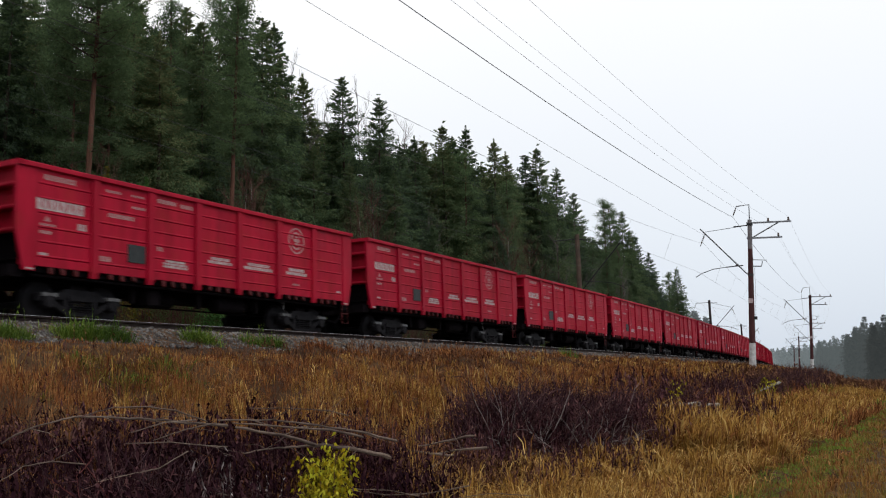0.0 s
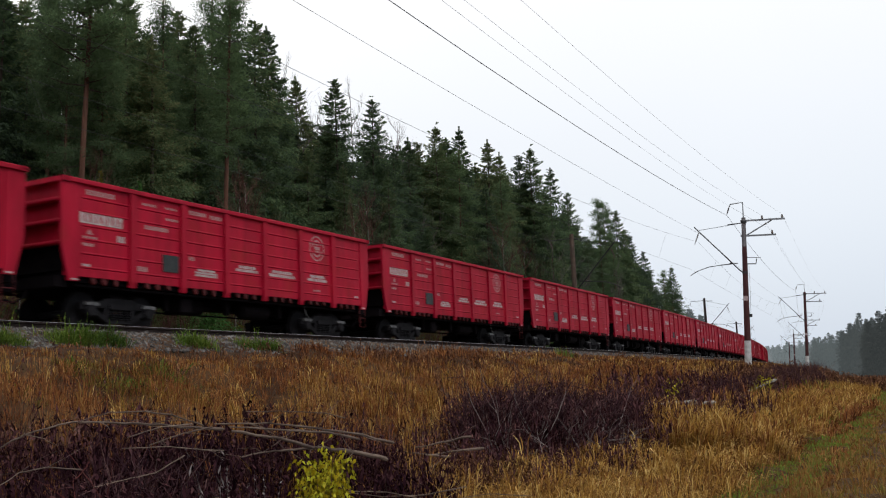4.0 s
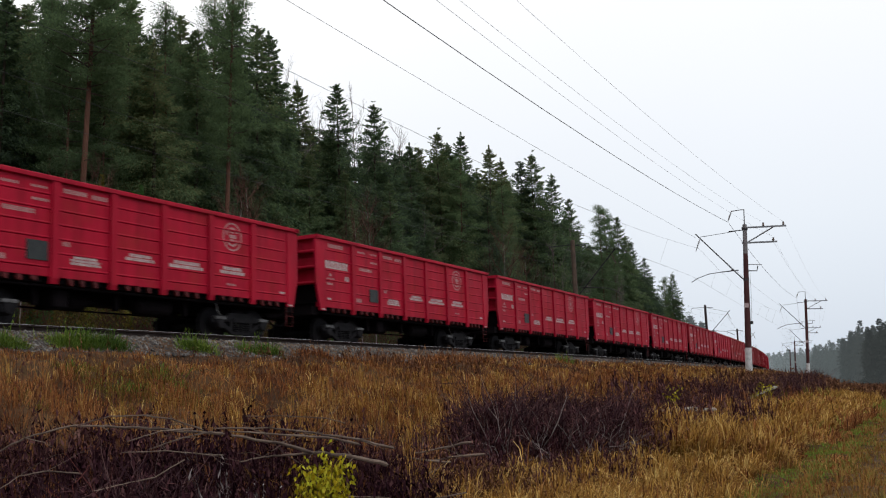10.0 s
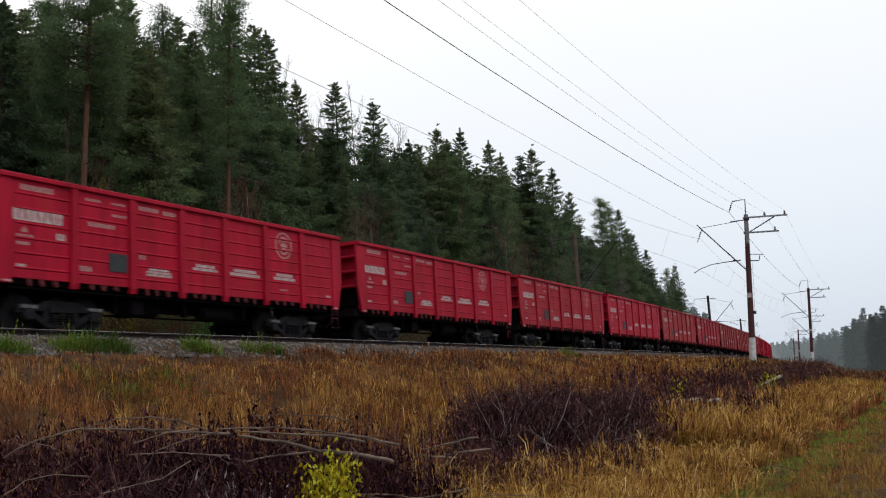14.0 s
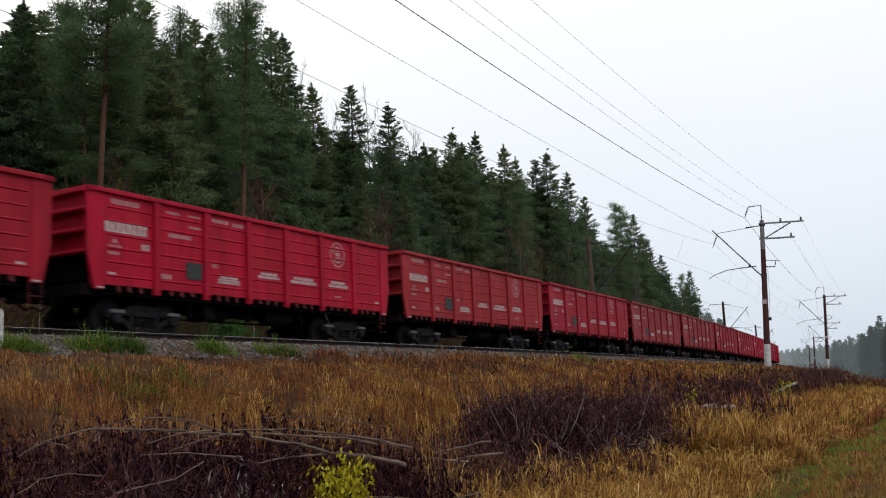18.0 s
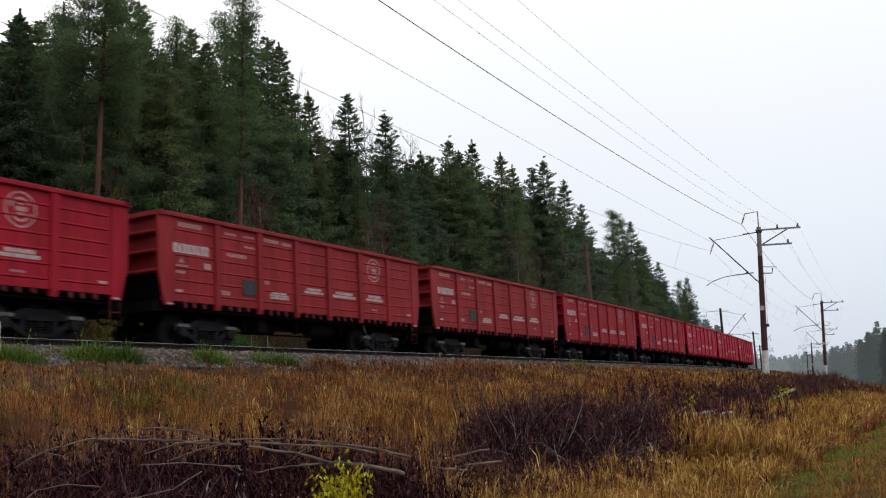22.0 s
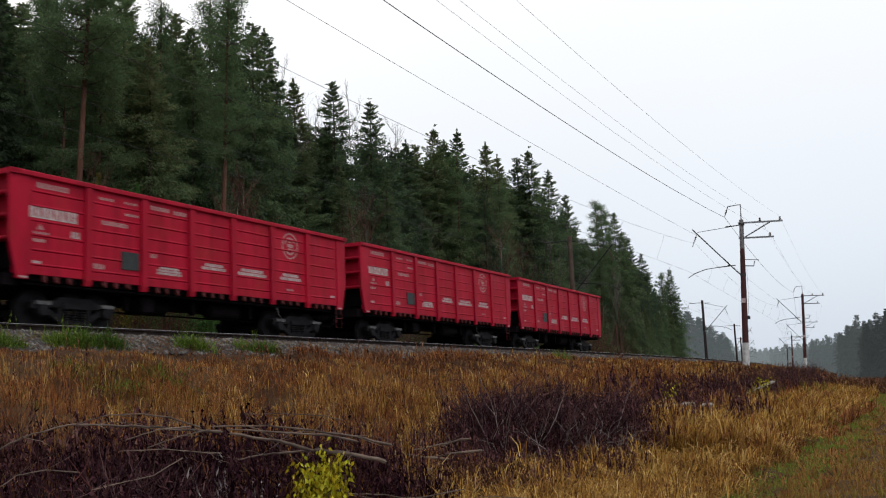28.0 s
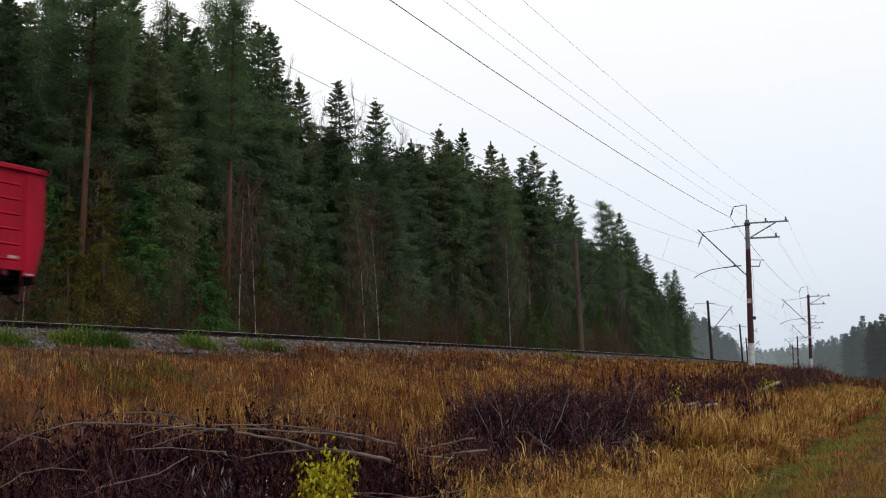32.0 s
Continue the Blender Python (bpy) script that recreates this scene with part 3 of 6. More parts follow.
        box(bm, -3.28, -2.72, *sorted((side * (WALL_Y + 0.036), side * (WALL_Y + 0.058))), 1.54, 1.97)
        part("marking_board", bm, M_PLATE, w, "dark grey-green painted square")
    for end in (-1, 1):
        bm = bmesh.new()
        box(bm, *sorted((end * 6.24, end * 6.28)), -1.45, 1.45, 1.95, RIM_Z - 0.1)
        part("end_wall", bm, M_RED, w)
        # near black: grime, plus the shade between wagons put into the colour
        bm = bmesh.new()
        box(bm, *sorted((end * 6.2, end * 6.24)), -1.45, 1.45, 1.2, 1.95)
        part("end_apron", bm, M_UNDER, w, "grimy lower end plate, blackened for the shade between wagons")
        for z in (1.9, 2.4, 2.9):
            bm = bmesh.new()
            box(bm, *sorted((end * 6.28, end * 6.46)), -1.44, 1.44, z, z + 0.1)
            bmesh.ops.bevel(bm, geom=bm.edges[:], offset=0.03, segments=1, affect="EDGES")
            part("end_rib", bm, M_RED, w)
        bm = bmesh.new()
        box(bm, *sorted((end * 6.3, end * HALF)), -1.57, 1.57, RIM_Z - 0.115, RIM_Z - 0.003)
        part("end_rim", bm, M_RED, w)
        bm = bmesh.new()
        box(bm, *sorted((end * 6.1, end * 6.46)), -1.3, 1.3, 0.95, 1.2)
        part("buffer_beam", bm, M_UNDER, w)
        bm = bmesh.new()
        box(bm, *sorted((end * 6.2, end * 6.75)), -0.13, 0.13, 0.92, 1.16)
        box(bm, *sorted((end * 6.72, end * 6.96)), -0.2, 0.2, 0.86, 1.22)
        bmesh.ops.bevel(bm, geom=bm.edges[:], offset=0.03, segments=1, affect="EDGES")
        part("coupler", bm, M_UNDER, w)
        bm = bmesh.new()
        tube(bm, [(end * 6.4, -0.35, 0.95), (end * 6.55, -0.36, 0.75), (end * 6.75, -0.34, 0.62), (end * 6.95, -0.3, 0.68)], 0.03, 6)
        part("brake_hose", bm, M_UNDER, w)
        if end < 0:
            continue
        bm = bmesh.new()
        for yy in (-1.2, -0.85):
            tube(bm, [(end * 6.5, yy, 1.15), (end * 6.5, yy, 3.3)], 0.012, 5)
        for k in range(6):
            tube(bm, [(end * 6.5, -1.2, 1.3 + 0.36 * k), (end * 6.5, -0.85, 1.3 + 0.36 * k)], 0.012, 5)
        part("ladder", bm, M_RED, w)
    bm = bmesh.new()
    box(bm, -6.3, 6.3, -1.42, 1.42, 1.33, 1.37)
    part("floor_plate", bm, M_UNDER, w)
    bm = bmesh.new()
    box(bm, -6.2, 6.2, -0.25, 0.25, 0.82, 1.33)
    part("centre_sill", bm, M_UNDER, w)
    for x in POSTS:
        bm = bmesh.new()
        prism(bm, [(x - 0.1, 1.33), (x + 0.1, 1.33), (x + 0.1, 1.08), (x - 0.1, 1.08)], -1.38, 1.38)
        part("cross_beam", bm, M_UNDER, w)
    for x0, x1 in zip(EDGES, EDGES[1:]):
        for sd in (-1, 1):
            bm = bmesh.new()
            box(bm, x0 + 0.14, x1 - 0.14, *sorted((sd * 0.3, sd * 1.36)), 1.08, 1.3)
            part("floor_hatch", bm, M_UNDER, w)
    bm = bmesh.new()
    tube(bm, [(0.45, -0.85, 0.78), (0.5, -0.85, 0.78), (1.65, -0.85, 0.78), (1.7, -0.85, 0.78)], [0.1, 0.2, 0.2, 0.1], 14)
    part("air_reservoir", bm, M_UNDER, w)
    bm = bmesh.new()
    tube(bm, [(-1.5, -0.6, 0.8), (-1.46, -0.6, 0.8), (-0.95, -0.6, 0.8), (-0.9, -0.6, 0.8), (-0.5, -0.6, 0.8)], [0.12, 0.2, 0.2, 0.06, 0.04], 14)
    part("brake_cylinder", bm, M_UNDER, w)
    bm = bmesh.new()
    box(bm, -2.25, -1.8, -1.15, -0.5, 0.56, 0.98)
    bmesh.ops.bevel(bm, geom=bm.edges[:], offset=0.04, segments=1, affect="EDGES")
    part("brake_valve", bm, M_UNDER, w)
    for x0 in (-2.6, -0.2, 2.2):
        bm = bmesh.new()
        prism(bm, [(x0 - 0.12, 1.24), (x0 + 0.12, 1.24), (x0 + 0.05, 0.62), (x0 - 0.05, 0.62)], -1.0, -0.86)
        part("brake_hanger", bm, M_UNDER, w)
    for sd in (-1, 1):
        bm = bmesh.new()
        tube(bm, [(-5.9, sd * 1.28, 1.02), (5.9, sd * 1.28, 1.02)], 0.03, 6)
        part("hatch_shaft", bm, M_UNDER, w)
    bm = bmesh.new()
    tube(bm, [(3.05, -1.3, 1.0), (3.06, -1.33, 0.8), (3.2, -1.34, 0.68), (3.24, -1.34, 0.6)], 0.011, 6)
    part("release_lever", bm, M_CAP, w, "bent pale steel lever")
    bm = bmesh.new()
    tube(bm, [(-3.2, -0.4, 0.62), (3.2, -0.4, 0.62)], 0.025, 6)
    part("brake_rod", bm, M_UNDER, w)
    build_bogie(w, -4.325)
    build_bogie(w, 4.325)
    return w


PITCH = 13.92
RUN = [(0, 0.95), (1, 0.74), (2, 0.54), (3, 0.34), (4.5, 0.2), (6, 0.1), (7, 0.0), (8, -0.05), (9, -0.06), (10, -0.05), (11, -0.03), (12, -0.04), (13, 0.05), (14, 0.13),
       (15.5, 0.15), (17, 0.15), (18, 0.1), (19, 0.14), (20, 0.25), (21, 0.25), (22, 0.31), (23, 0.36), (24, 0.4), (25, 0.36), (26.5, 0.38), (28, 0.36), (29, 0.31), (30, 0.26), (31, 0.16), (32, 0.0)]


def tail(t):
    """How far along the line the rear end of the last wagon is at t seconds."""
    return 14.364 + 9.92 * (32 - t) + float(np.interp(t, [r[0] for r in RUN], [r[1] for r in RUN]))


FIRST = build_wagon()
SHADES = {5: (0.25, 0.021, 0.026), 6: (0.25, 0.02, 0.026), 7: (0.3, 0.01, 0.025), 8: (0.3, 0.021, 0.028), 4: (0.27, 0.011, 0.022), 10: (0.32, 0.012, 0.026), 3: (0.3, 0.008, 0.022)}
WAGONS = []
shade_rng = random.Random(5)
for i in range(26):
    w_ob = FIRST if i == 0 else copy_thing(FIRST, Matrix.Identity(4))
    g = shade_rng.uniform(0.92, 1.08)
    col = SHADES.get(i, (0.365 * g, 0.005 * g, 0.026 * g))
    for o in w_ob.children_recursive:
        o.color = (*col, 1)
    if i in (5, 6, 8):
        tagged(w_ob, "faded orange-red steel open-top gondola wagon with white stencils")
    WAGONS.append(w_ob)


def motions():
    for i, w_ob in enumerate(WAGONS):
        rows = []
        for t, _ in RUN:
            s = tail(t) - HALF - i * PITCH
            x, y, a = on_line(s)
            rows.append((t, pose(x, y, train_rail_z(s), 0, 0, math.degrees(a))))
        walk(w_ob, rows)
        turns = []
        for k in range(481):
            t = k / 15
            turns.append((t, tail(t)))
        for b in w_ob.children:
            for o in b.children:
                if o.name.startswith("wheelset"):
                    x = o.location.x
                    walk(o, [(t, pose(x, 0, 0.475, 0, math.degrees(s / 0.475) % 360, 0)) for t, s in turns])


# ---- catenary masts and wires ----
def line_mast(s, u, z0, top, kind):
    """A round mast that leans a little away from the rails; kind 'feeder' carries a feeder bracket and crossarms as well."""
    x, y, a = on_line(s, u)
    near = u < 0
    out = 1 if near else -1
    label = "tarred concrete mast with white-painted foot, cantilever and feeder arms" if near else "brown concrete catenary mast with steel cantilever"
    m = thing("catenary_mast", label, "catenary mast", "masts along the line")
    m.matrix_basis = pose(x, y, z0, NEAR_LEAN if near else 0, 0, math.degrees(a))
    h = top - z0
    mat = M_POLE if near else M_FARPOLE if s > 100 else M_OLDPOLE
    bare = h - 1.9 if near and s < 100 else h - 0.05
    bm = bmesh.new()
    tube(bm, [(0, 0, 1.35), (0, 0, h * 0.5), (0, 0, bare)], [0.2, 0.175, 0.15], 16)
    part("shaft", bm, mat, m, smooth=False)
    bm = bmesh.new()
    tube(bm, [(0, 0, bare), (0, 0, h)], [0.149, 0.135], 16)
    part("shaft_top", bm, M_GREYTOP if near and s < 100 else mat, m, "bare grey concrete above the tar" if near and s < 100 else "")
    bm = bmesh.new()
    tube(bm, [(0, 0, -0.6), (0, 0, 1.35)], [0.225, 0.208], 16)
    part("foot", bm, M_LIME, m, "white limewashed foot")
    for zz in ((5.72, h - 0.3) if near else (5.72,)):
        bm = bmesh.new()
        tube(bm, [(0, 0, zz - 0.07), (0, 0, zz + 0.07)], 0.19, 16)
        part("clamp_band", bm, M_DARKSTEEL, m)
    c, head = 3.1 * out, 8.8
    # sloping cantilever with stay
    bm = bmesh.new()
    tube(bm, [(0, 0.15 * out, 5.75), (-0.05, 0.3 * out, 5.86), (-0.3, c, head)], 0.042, 6)
    part("cantilever", bm, M_DARKSTEEL, m)
    bm = bmesh.new()
    tube(bm, [(0, 0.1 * out, h - 0.35), (-0.3, c * 0.9, head - 0.22)], 0.018, 5)
    tube(bm, [(0, 0.1 * out, h - 0.35), (-0.1, 1.0 * out, h - 0.42)], 0.034, 5)
    part("stay", bm, M_DARKSTEEL, m)
    bm = bmesh.new()
    p, q = Vector((-0.3, c * 0.9, head - 0.3)), Vector((-0.3, c, head - 1.15))
    for k in range(4):
        e = p.lerp(q, 0.25 + 0.14 * k)
        tube(bm, [e, e.lerp(q, 0.09)], [0.075, 0.04], 8)
    tube(bm, [p, q], 0.022, 5)
    part("insulator", bm, M_INSUL, m)
    bm = bmesh.new()
    tube(bm, [(0, 0.45 * out, 6.35), (-0.2, 1.5 * out, 6.24)], 0.036, 5)
    tube(bm, [(-0.2, 1.5 * out, 6.24), (-0.2, 2.3 * out, 6.14), (-0.3, 3.0 * out, 5.88), (-0.35, 3.4 * out, 5.62)], 0.026, 5)
    part("registration_arm", bm, M_DARKSTEEL, m)
    bm = bmesh.new()
    tube(bm, [(0, 0.95 * out, 6.3), (0, 0.8 * out, 6.44)], 0.05, 6)
    part("rod_insulator", bm, M_INSUL, m)
    if near:
        bm = bmesh.new()
        tube(bm, [(0, -0.1, h - 2.6), (0, -1.0, h - 2.66)], 0.026, 5)
        part("side_bracket", bm, M_ZINC, m)
        bm = bmesh.new()
        tube(bm, [(0, -0.1, h - 3.02), (0, -0.68, h - 3.04), (0, -0.74, h - 2.72)], 0.036, 5)
        part("side_bracket", bm, M_DARKSTEEL, m)
        bm = bmesh.new()
        box(bm, -0.1, 0.1, -0.34, -0.16, 2.85, 3.05)
        part("junction_box", bm, M_DARKSTEEL, m, "small dark steel box on the mast")
        bm = bmesh.new()
        tube(bm, [(0.02, -0.24, h - 3.1), (0.03, -0.27, 4.6), (0.0, -0.25, 3.0)], 0.008, 4)
        part("earth_lead", bm, M_WIRE, m)
    else:
        bm = bmesh.new()
        tube(bm, [(0, 0.08, h - 0.3), (0, 1.7, h - 0.32), (0, 1.85, h - 0.9)], 0.034, 5)
        part("feeder_bracket", bm, M_DARKSTEEL, m)
    if kind == "feeder":
        bm = bmesh.new()
        tube(bm, [(0, 0, h - 0.6), (0, 0.02, h + 1.0), (0, 0.82, h + 0.92), (0, 0.86, h + 0.78)], 0.042, 6)
        part("feeder_bracket", bm, M_ZINC, m)
        bm = bmesh.new()
        p, q = Vector((0, 0.86, h + 0.8)), Vector((0, 1.04, h + 0.27))
        tube(bm, [p, q], 0.028, 6)
        for k in range(3):
            tube(bm, [p.lerp(q, 0.25 + 0.2 * k), p.lerp(q, 0.36 + 0.2 * k)], [0.065, 0.04], 8)
        part("insulator", bm, M_INSUL, m)
        bm = bmesh.new()
        box(bm, -0.05, 0.05, -2.55, 0.2, h - 0.26, h - 0.16)
        part("crossarm", bm, M_ZINC, m)
        bm = bmesh.new()
        box(bm, -0.05, 0.05, -1.98, 0.2, h - 1.25, h - 1.15)
        part("crossarm", bm, M_ZINC, m)
        bm = bmesh.new()
        tube(bm, [(0, -0.15, h - 1.17), (0, -1.75, h - 0.26)], 0.045, 6)
        part("brace", bm, M_ZINC, m)
        for yy, zz in ((-2.38, h - 0.16), (-1.15, h - 0.16), (-1.75, h - 1.15)):
            bm = bmesh.new()
            tube(bm, [(0, yy, zz), (0, yy, zz + 0.06), (0, yy, zz + 0.12), (0, yy, zz + 0.22)], [0.03, 0.09, 0.05, 0.06], 8)
            part("pin_insulator", bm, M_INSUL, m)
        bm = bmesh.new()
        box(bm, -0.205, -0.2, -0.13, 0.13, 3.9, 4.2)
        part("sign_plate", bm, M_WHITE, m, "small white enamel plate")
    return m


NEAR_LEAN = 2.8
MASTS_NEAR = [(-2.0, -8.05), (64.0, -8.1), (128.5, -8.45), (192.0, -8.4), (256.0, -8.4), (320.0, -8.4)]
MASTS_FAR = [(0.0, 3.2), (64.5, 3.2), (129.0, 3.4), (189.0, 3.4), (250.0, 3.4), (310.0, 3.4)]
for s, u in MASTS_NEAR:
    line_mast(s, u, 2.55 + 0.001 * s, 11.85 + 0.001 * s, "feeder")
for s, u in MASTS_FAR:
    line_mast(s, u, 2.4, 12.1, "plain")


def wire(name, pts, r, label, category="wire", metal=None):
    bm = bmesh.new()
    tube(bm, pts, r, 5, caps=False)
    ob = part(name, bm, metal or M_WIRE)
    return tagged(ob, label, category, "overhead wires")


def span_points(a, b, sag, n=14):
    a, b = Vector(a), Vector(b)
    return [a.lerp(b, k / n) - Vector((0, 0, sag * 4 * (k / n) * (1 - k / n))) for k in range(n + 1)]


def strung(name, masts, across, zf, sag, r, label, metal=None):
    pts = []
    for (s0, u0), (s1, u1) in zip(masts, masts[1:]):
        x0, y0, a0 = on_line(s0, u0 + across)
        x1, y1, a1 = on_line(s1, u1 + across)
        p = span_points((x0, y0, zf(s0)), (x1, y1, zf(s1)), sag)
        pts += p if not pts else p[1:]
    return wire(name, pts, r, label, metal=metal)


def rise(z, g=0.001):
    return lambda s: z + g * s


strung("feeder_wire", MASTS_NEAR, 0.57, lambda s: 12.1 + 0.001 * s + (0.27 if s < 30 else 0.0), 0.72, 0.013, "thick dark feeder wire hanging between masts")
strung("line_wire", MASTS_NEAR, -2.85, rise(11.8), 0.8, 0.0042, "thin power wire on a crossarm", M_LINEWIRE)
strung("line_wire", MASTS_NEAR, -1.6, rise(11.85), 0.8, 0.0042, "thin power wire on a crossarm", M_LINEWIRE)
strung("line_wire", MASTS_NEAR, -2.15, rise(10.85), 0.8, 0.0042, "thin power wire on a crossarm", M_LINEWIRE)
strung("reinforcing_wire", MASTS_NEAR, 2.2, lambda s: 11.0 + (0.8 if s < 30 else 0.0), 0.25, 0.006, "dark reinforcing wire beside the messenger wire")
for masts, out in ((MASTS_NEAR, 1), (MASTS_FAR, -1)):
    strung("messenger_wire", masts, 2.55 * out, rise(10.55), 0.95, 0.006, "catenary messenger wire above the track")
    strung("contact_wire", masts, 3.1 * out, rise(8.75), 0.06, 0.006, "contact wire above the track")
    for (s0, u0), (s1, u1) in zip(masts[:3], masts[1:4]):
        top0, top1 = Vector(on_line(s0, u0 + 2.55 * out)[:2]), Vector(on_line(s1, u1 + 2.55 * out)[:2])
        low0, low1 = Vector(on_line(s0, u0 + 3.1 * out)[:2]), Vector(on_line(s1, u1 + 3.1 * out)[:2])
        for k in range(1, 8):
            q = k / 8
            s = s0 + (s1 - s0) * q
            bow = 4 * q * (1 - q)
            a, b = top0.lerp(top1, q), low0.lerp(low1, q)
            wire("dropper", [(*a, 10.55 + 0.001 * s - 0.95 * bow), (*b, 8.75 + 0.001 * s - 0.06 * bow)], 0.004, "thin dropper wire between messenger and contact wire")


# ---- trees ----
def spray_quads(p, d, length, width, droop, rng):
    """One flat needle spray from p along d."""
    d = d / (np.linalg.norm(d) + 1e-9)
    side = np.cross(d, (rng.normal(0, 0.25), rng.normal(0, 0.25), 1.0))
    side /= np.linalg.norm(side) + 1e-9
    tip = p + d * length + np.array((0, 0, -droop * length))
    mid = p + d * length * 0.55 + np.array((0, 0, -droop * length * 0.35))
    return [p - side * width * 0.15, mid - side * width * 0.5, tip, mid + side * width * 0.5]


def twigs(p, d, length, width, rng):
    """Small needle twigs, many at once: feet p and ways d of shape (n, 3)."""
    n = len(p)
    d = d / (np.linalg.norm(d, axis=1)[:, None] + 1e-9)
    side = np.cross(d, rng.normal(0, 0.6, (n, 3)) + np.array((0, 0, 1.0)))
    side /= np.linalg.norm(side, axis=1)[:, None] + 1e-9
    mid, tip = p + d * (length * 0.5)[:, None], p + d * length[:, None]
    side = side * (width * 0.5)[:, None]
    return np.stack([p, mid - side, tip, mid + side], 1)


def trunk_tube(h, r, rng, lean=0.3, sides=8, taper=0.12):
    bm = bmesh.new()
    dx, dy = rng.normal(0, lean), rng.normal(0, lean)
    pts = [(dx * (k / 6) ** 2, dy * (k / 6) ** 2, h * k / 6) for k in range(7)]
    tube(bm, [(0, 0, -0.5)] + pts[1:], [r * 1.15] + [r * (1 - k / 6 * (1 - taper)) for k in range(1, 7)], sides)
    return bm, pts


def spruce_crown(h, rng, width=2.6, start=0.12, whorl=0.42, thin=1.0, size=1.0, slope=0.3):
    """Whorls of boughs, upswept near the top and hanging lower down, each clothed with small twigs; size above 1 gives fewer, larger twigs."""
    z0, az, ln, qq = [], [], [], []
    z = h * start
    while z < h - 0.35:
        q = (h - z) / (h * (1 - start))
        tier = rng.choice((0.75, 0.9, 1.0, 1.15))
        reach = min(0.1 + slope * (h - z), width * (0.72 + 0.35 * q)) * (1 if q < 0.9 else 0.85) * tier
        nb = max(4, int(round(rng.uniform(5.5, 8.0) * thin)))
        a0 = rng.uniform(0, math.tau)
        for b in range(nb):
            z0.append(z + rng.normal(0, 0.17))
            az.append(a0 + b * math.tau / nb + rng.normal(0, 0.25))
            ln.append(max(0.12, reach * rng.uniform(0.55, 1.2)))
            qq.append(q)
        z += whorl * rng.uniform(0.7, 1.35) * (0.5 + 0.62 * q)
    z0, az, ln, qq = (np.array(v) for v in (z0, az, ln, qq))
    count = np.ceil((ln / (0.015 * size) + 16) / size ** 0.5).astype(int)
    i = np.repeat(np.arange(len(z0)), count)
    n = len(i)
    f = rng.random(n) ** 0.62
    L, a, q = ln[i], az[i], qq[i]
    tilt = (0.5 * np.clip(1 - q * 3.6, 0, 1) - 0.28 * q + rng.normal(0, 0.1, len(z0))[i])
    sag = 0.42 * np.clip(q * 1.6, 0, 1)
    lat = rng.choice((-1.0, 1.0), n) * rng.random(n) * 0.3 * L * np.clip(1.05 - f, 0.05, 1) ** 0.6
    r = f * L
    ca, sa = np.cos(a), np.sin(a)
    hang = rng.random(n) ** 1.5 * 0.46 * np.clip(0.12 + q * 1.6, 0, 1) * np.clip(L, 0, 1.4)
    p = np.stack([ca * r - sa * lat, sa * r + ca * lat, z0[i] + tilt * r - sag * r * f + 0.16 * L * f ** 3 - hang], -1)
    turn = a + np.sign(lat) * rng.uniform(0.2, 1.25, n)
    d = np.stack([np.cos(turn), np.sin(turn), tilt - 0.2 - rng.uniform(0.0, 0.9, n) * np.clip(q * 1.8, 0.05, 1)], -1)
    out = [twigs(p, d, size * rng.uniform(0.11, 0.24, n), size * rng.uniform(0.05, 0.09, n), rng)]
    m = 110
    zt = h - 1.3 * rng.random(m) ** 1.4
    b = rng.uniform(0, math.tau, m)
    out.append(twigs(np.stack([0 * zt, 0 * zt, zt], -1), np.stack([np.cos(b), np.sin(b), np.full(m, 0.9)], -1), 0.1 + 0.16 * (h - zt), np.full(m, 0.07), rng))
    return np.concatenate(out)


def build_spruce(name, h, seed, material, width=2.6, start=0.12, thin=1.0, whorl=0.42, label="tall dark green spruce at the forest edge", size=1.0, slope=0.3):
    rng = np.random.default_rng(seed)
    t = thing(name, label, "tree", "trees of the forest edge")
    bm, _ = trunk_tube(h, 0.009 * h + 0.02, rng, 0.05)
    part("trunk", bm, M_BARK, t)
    quads("crown", spruce_crown(h, rng, width, start, whorl, thin, size, slope), material, t)
    return t


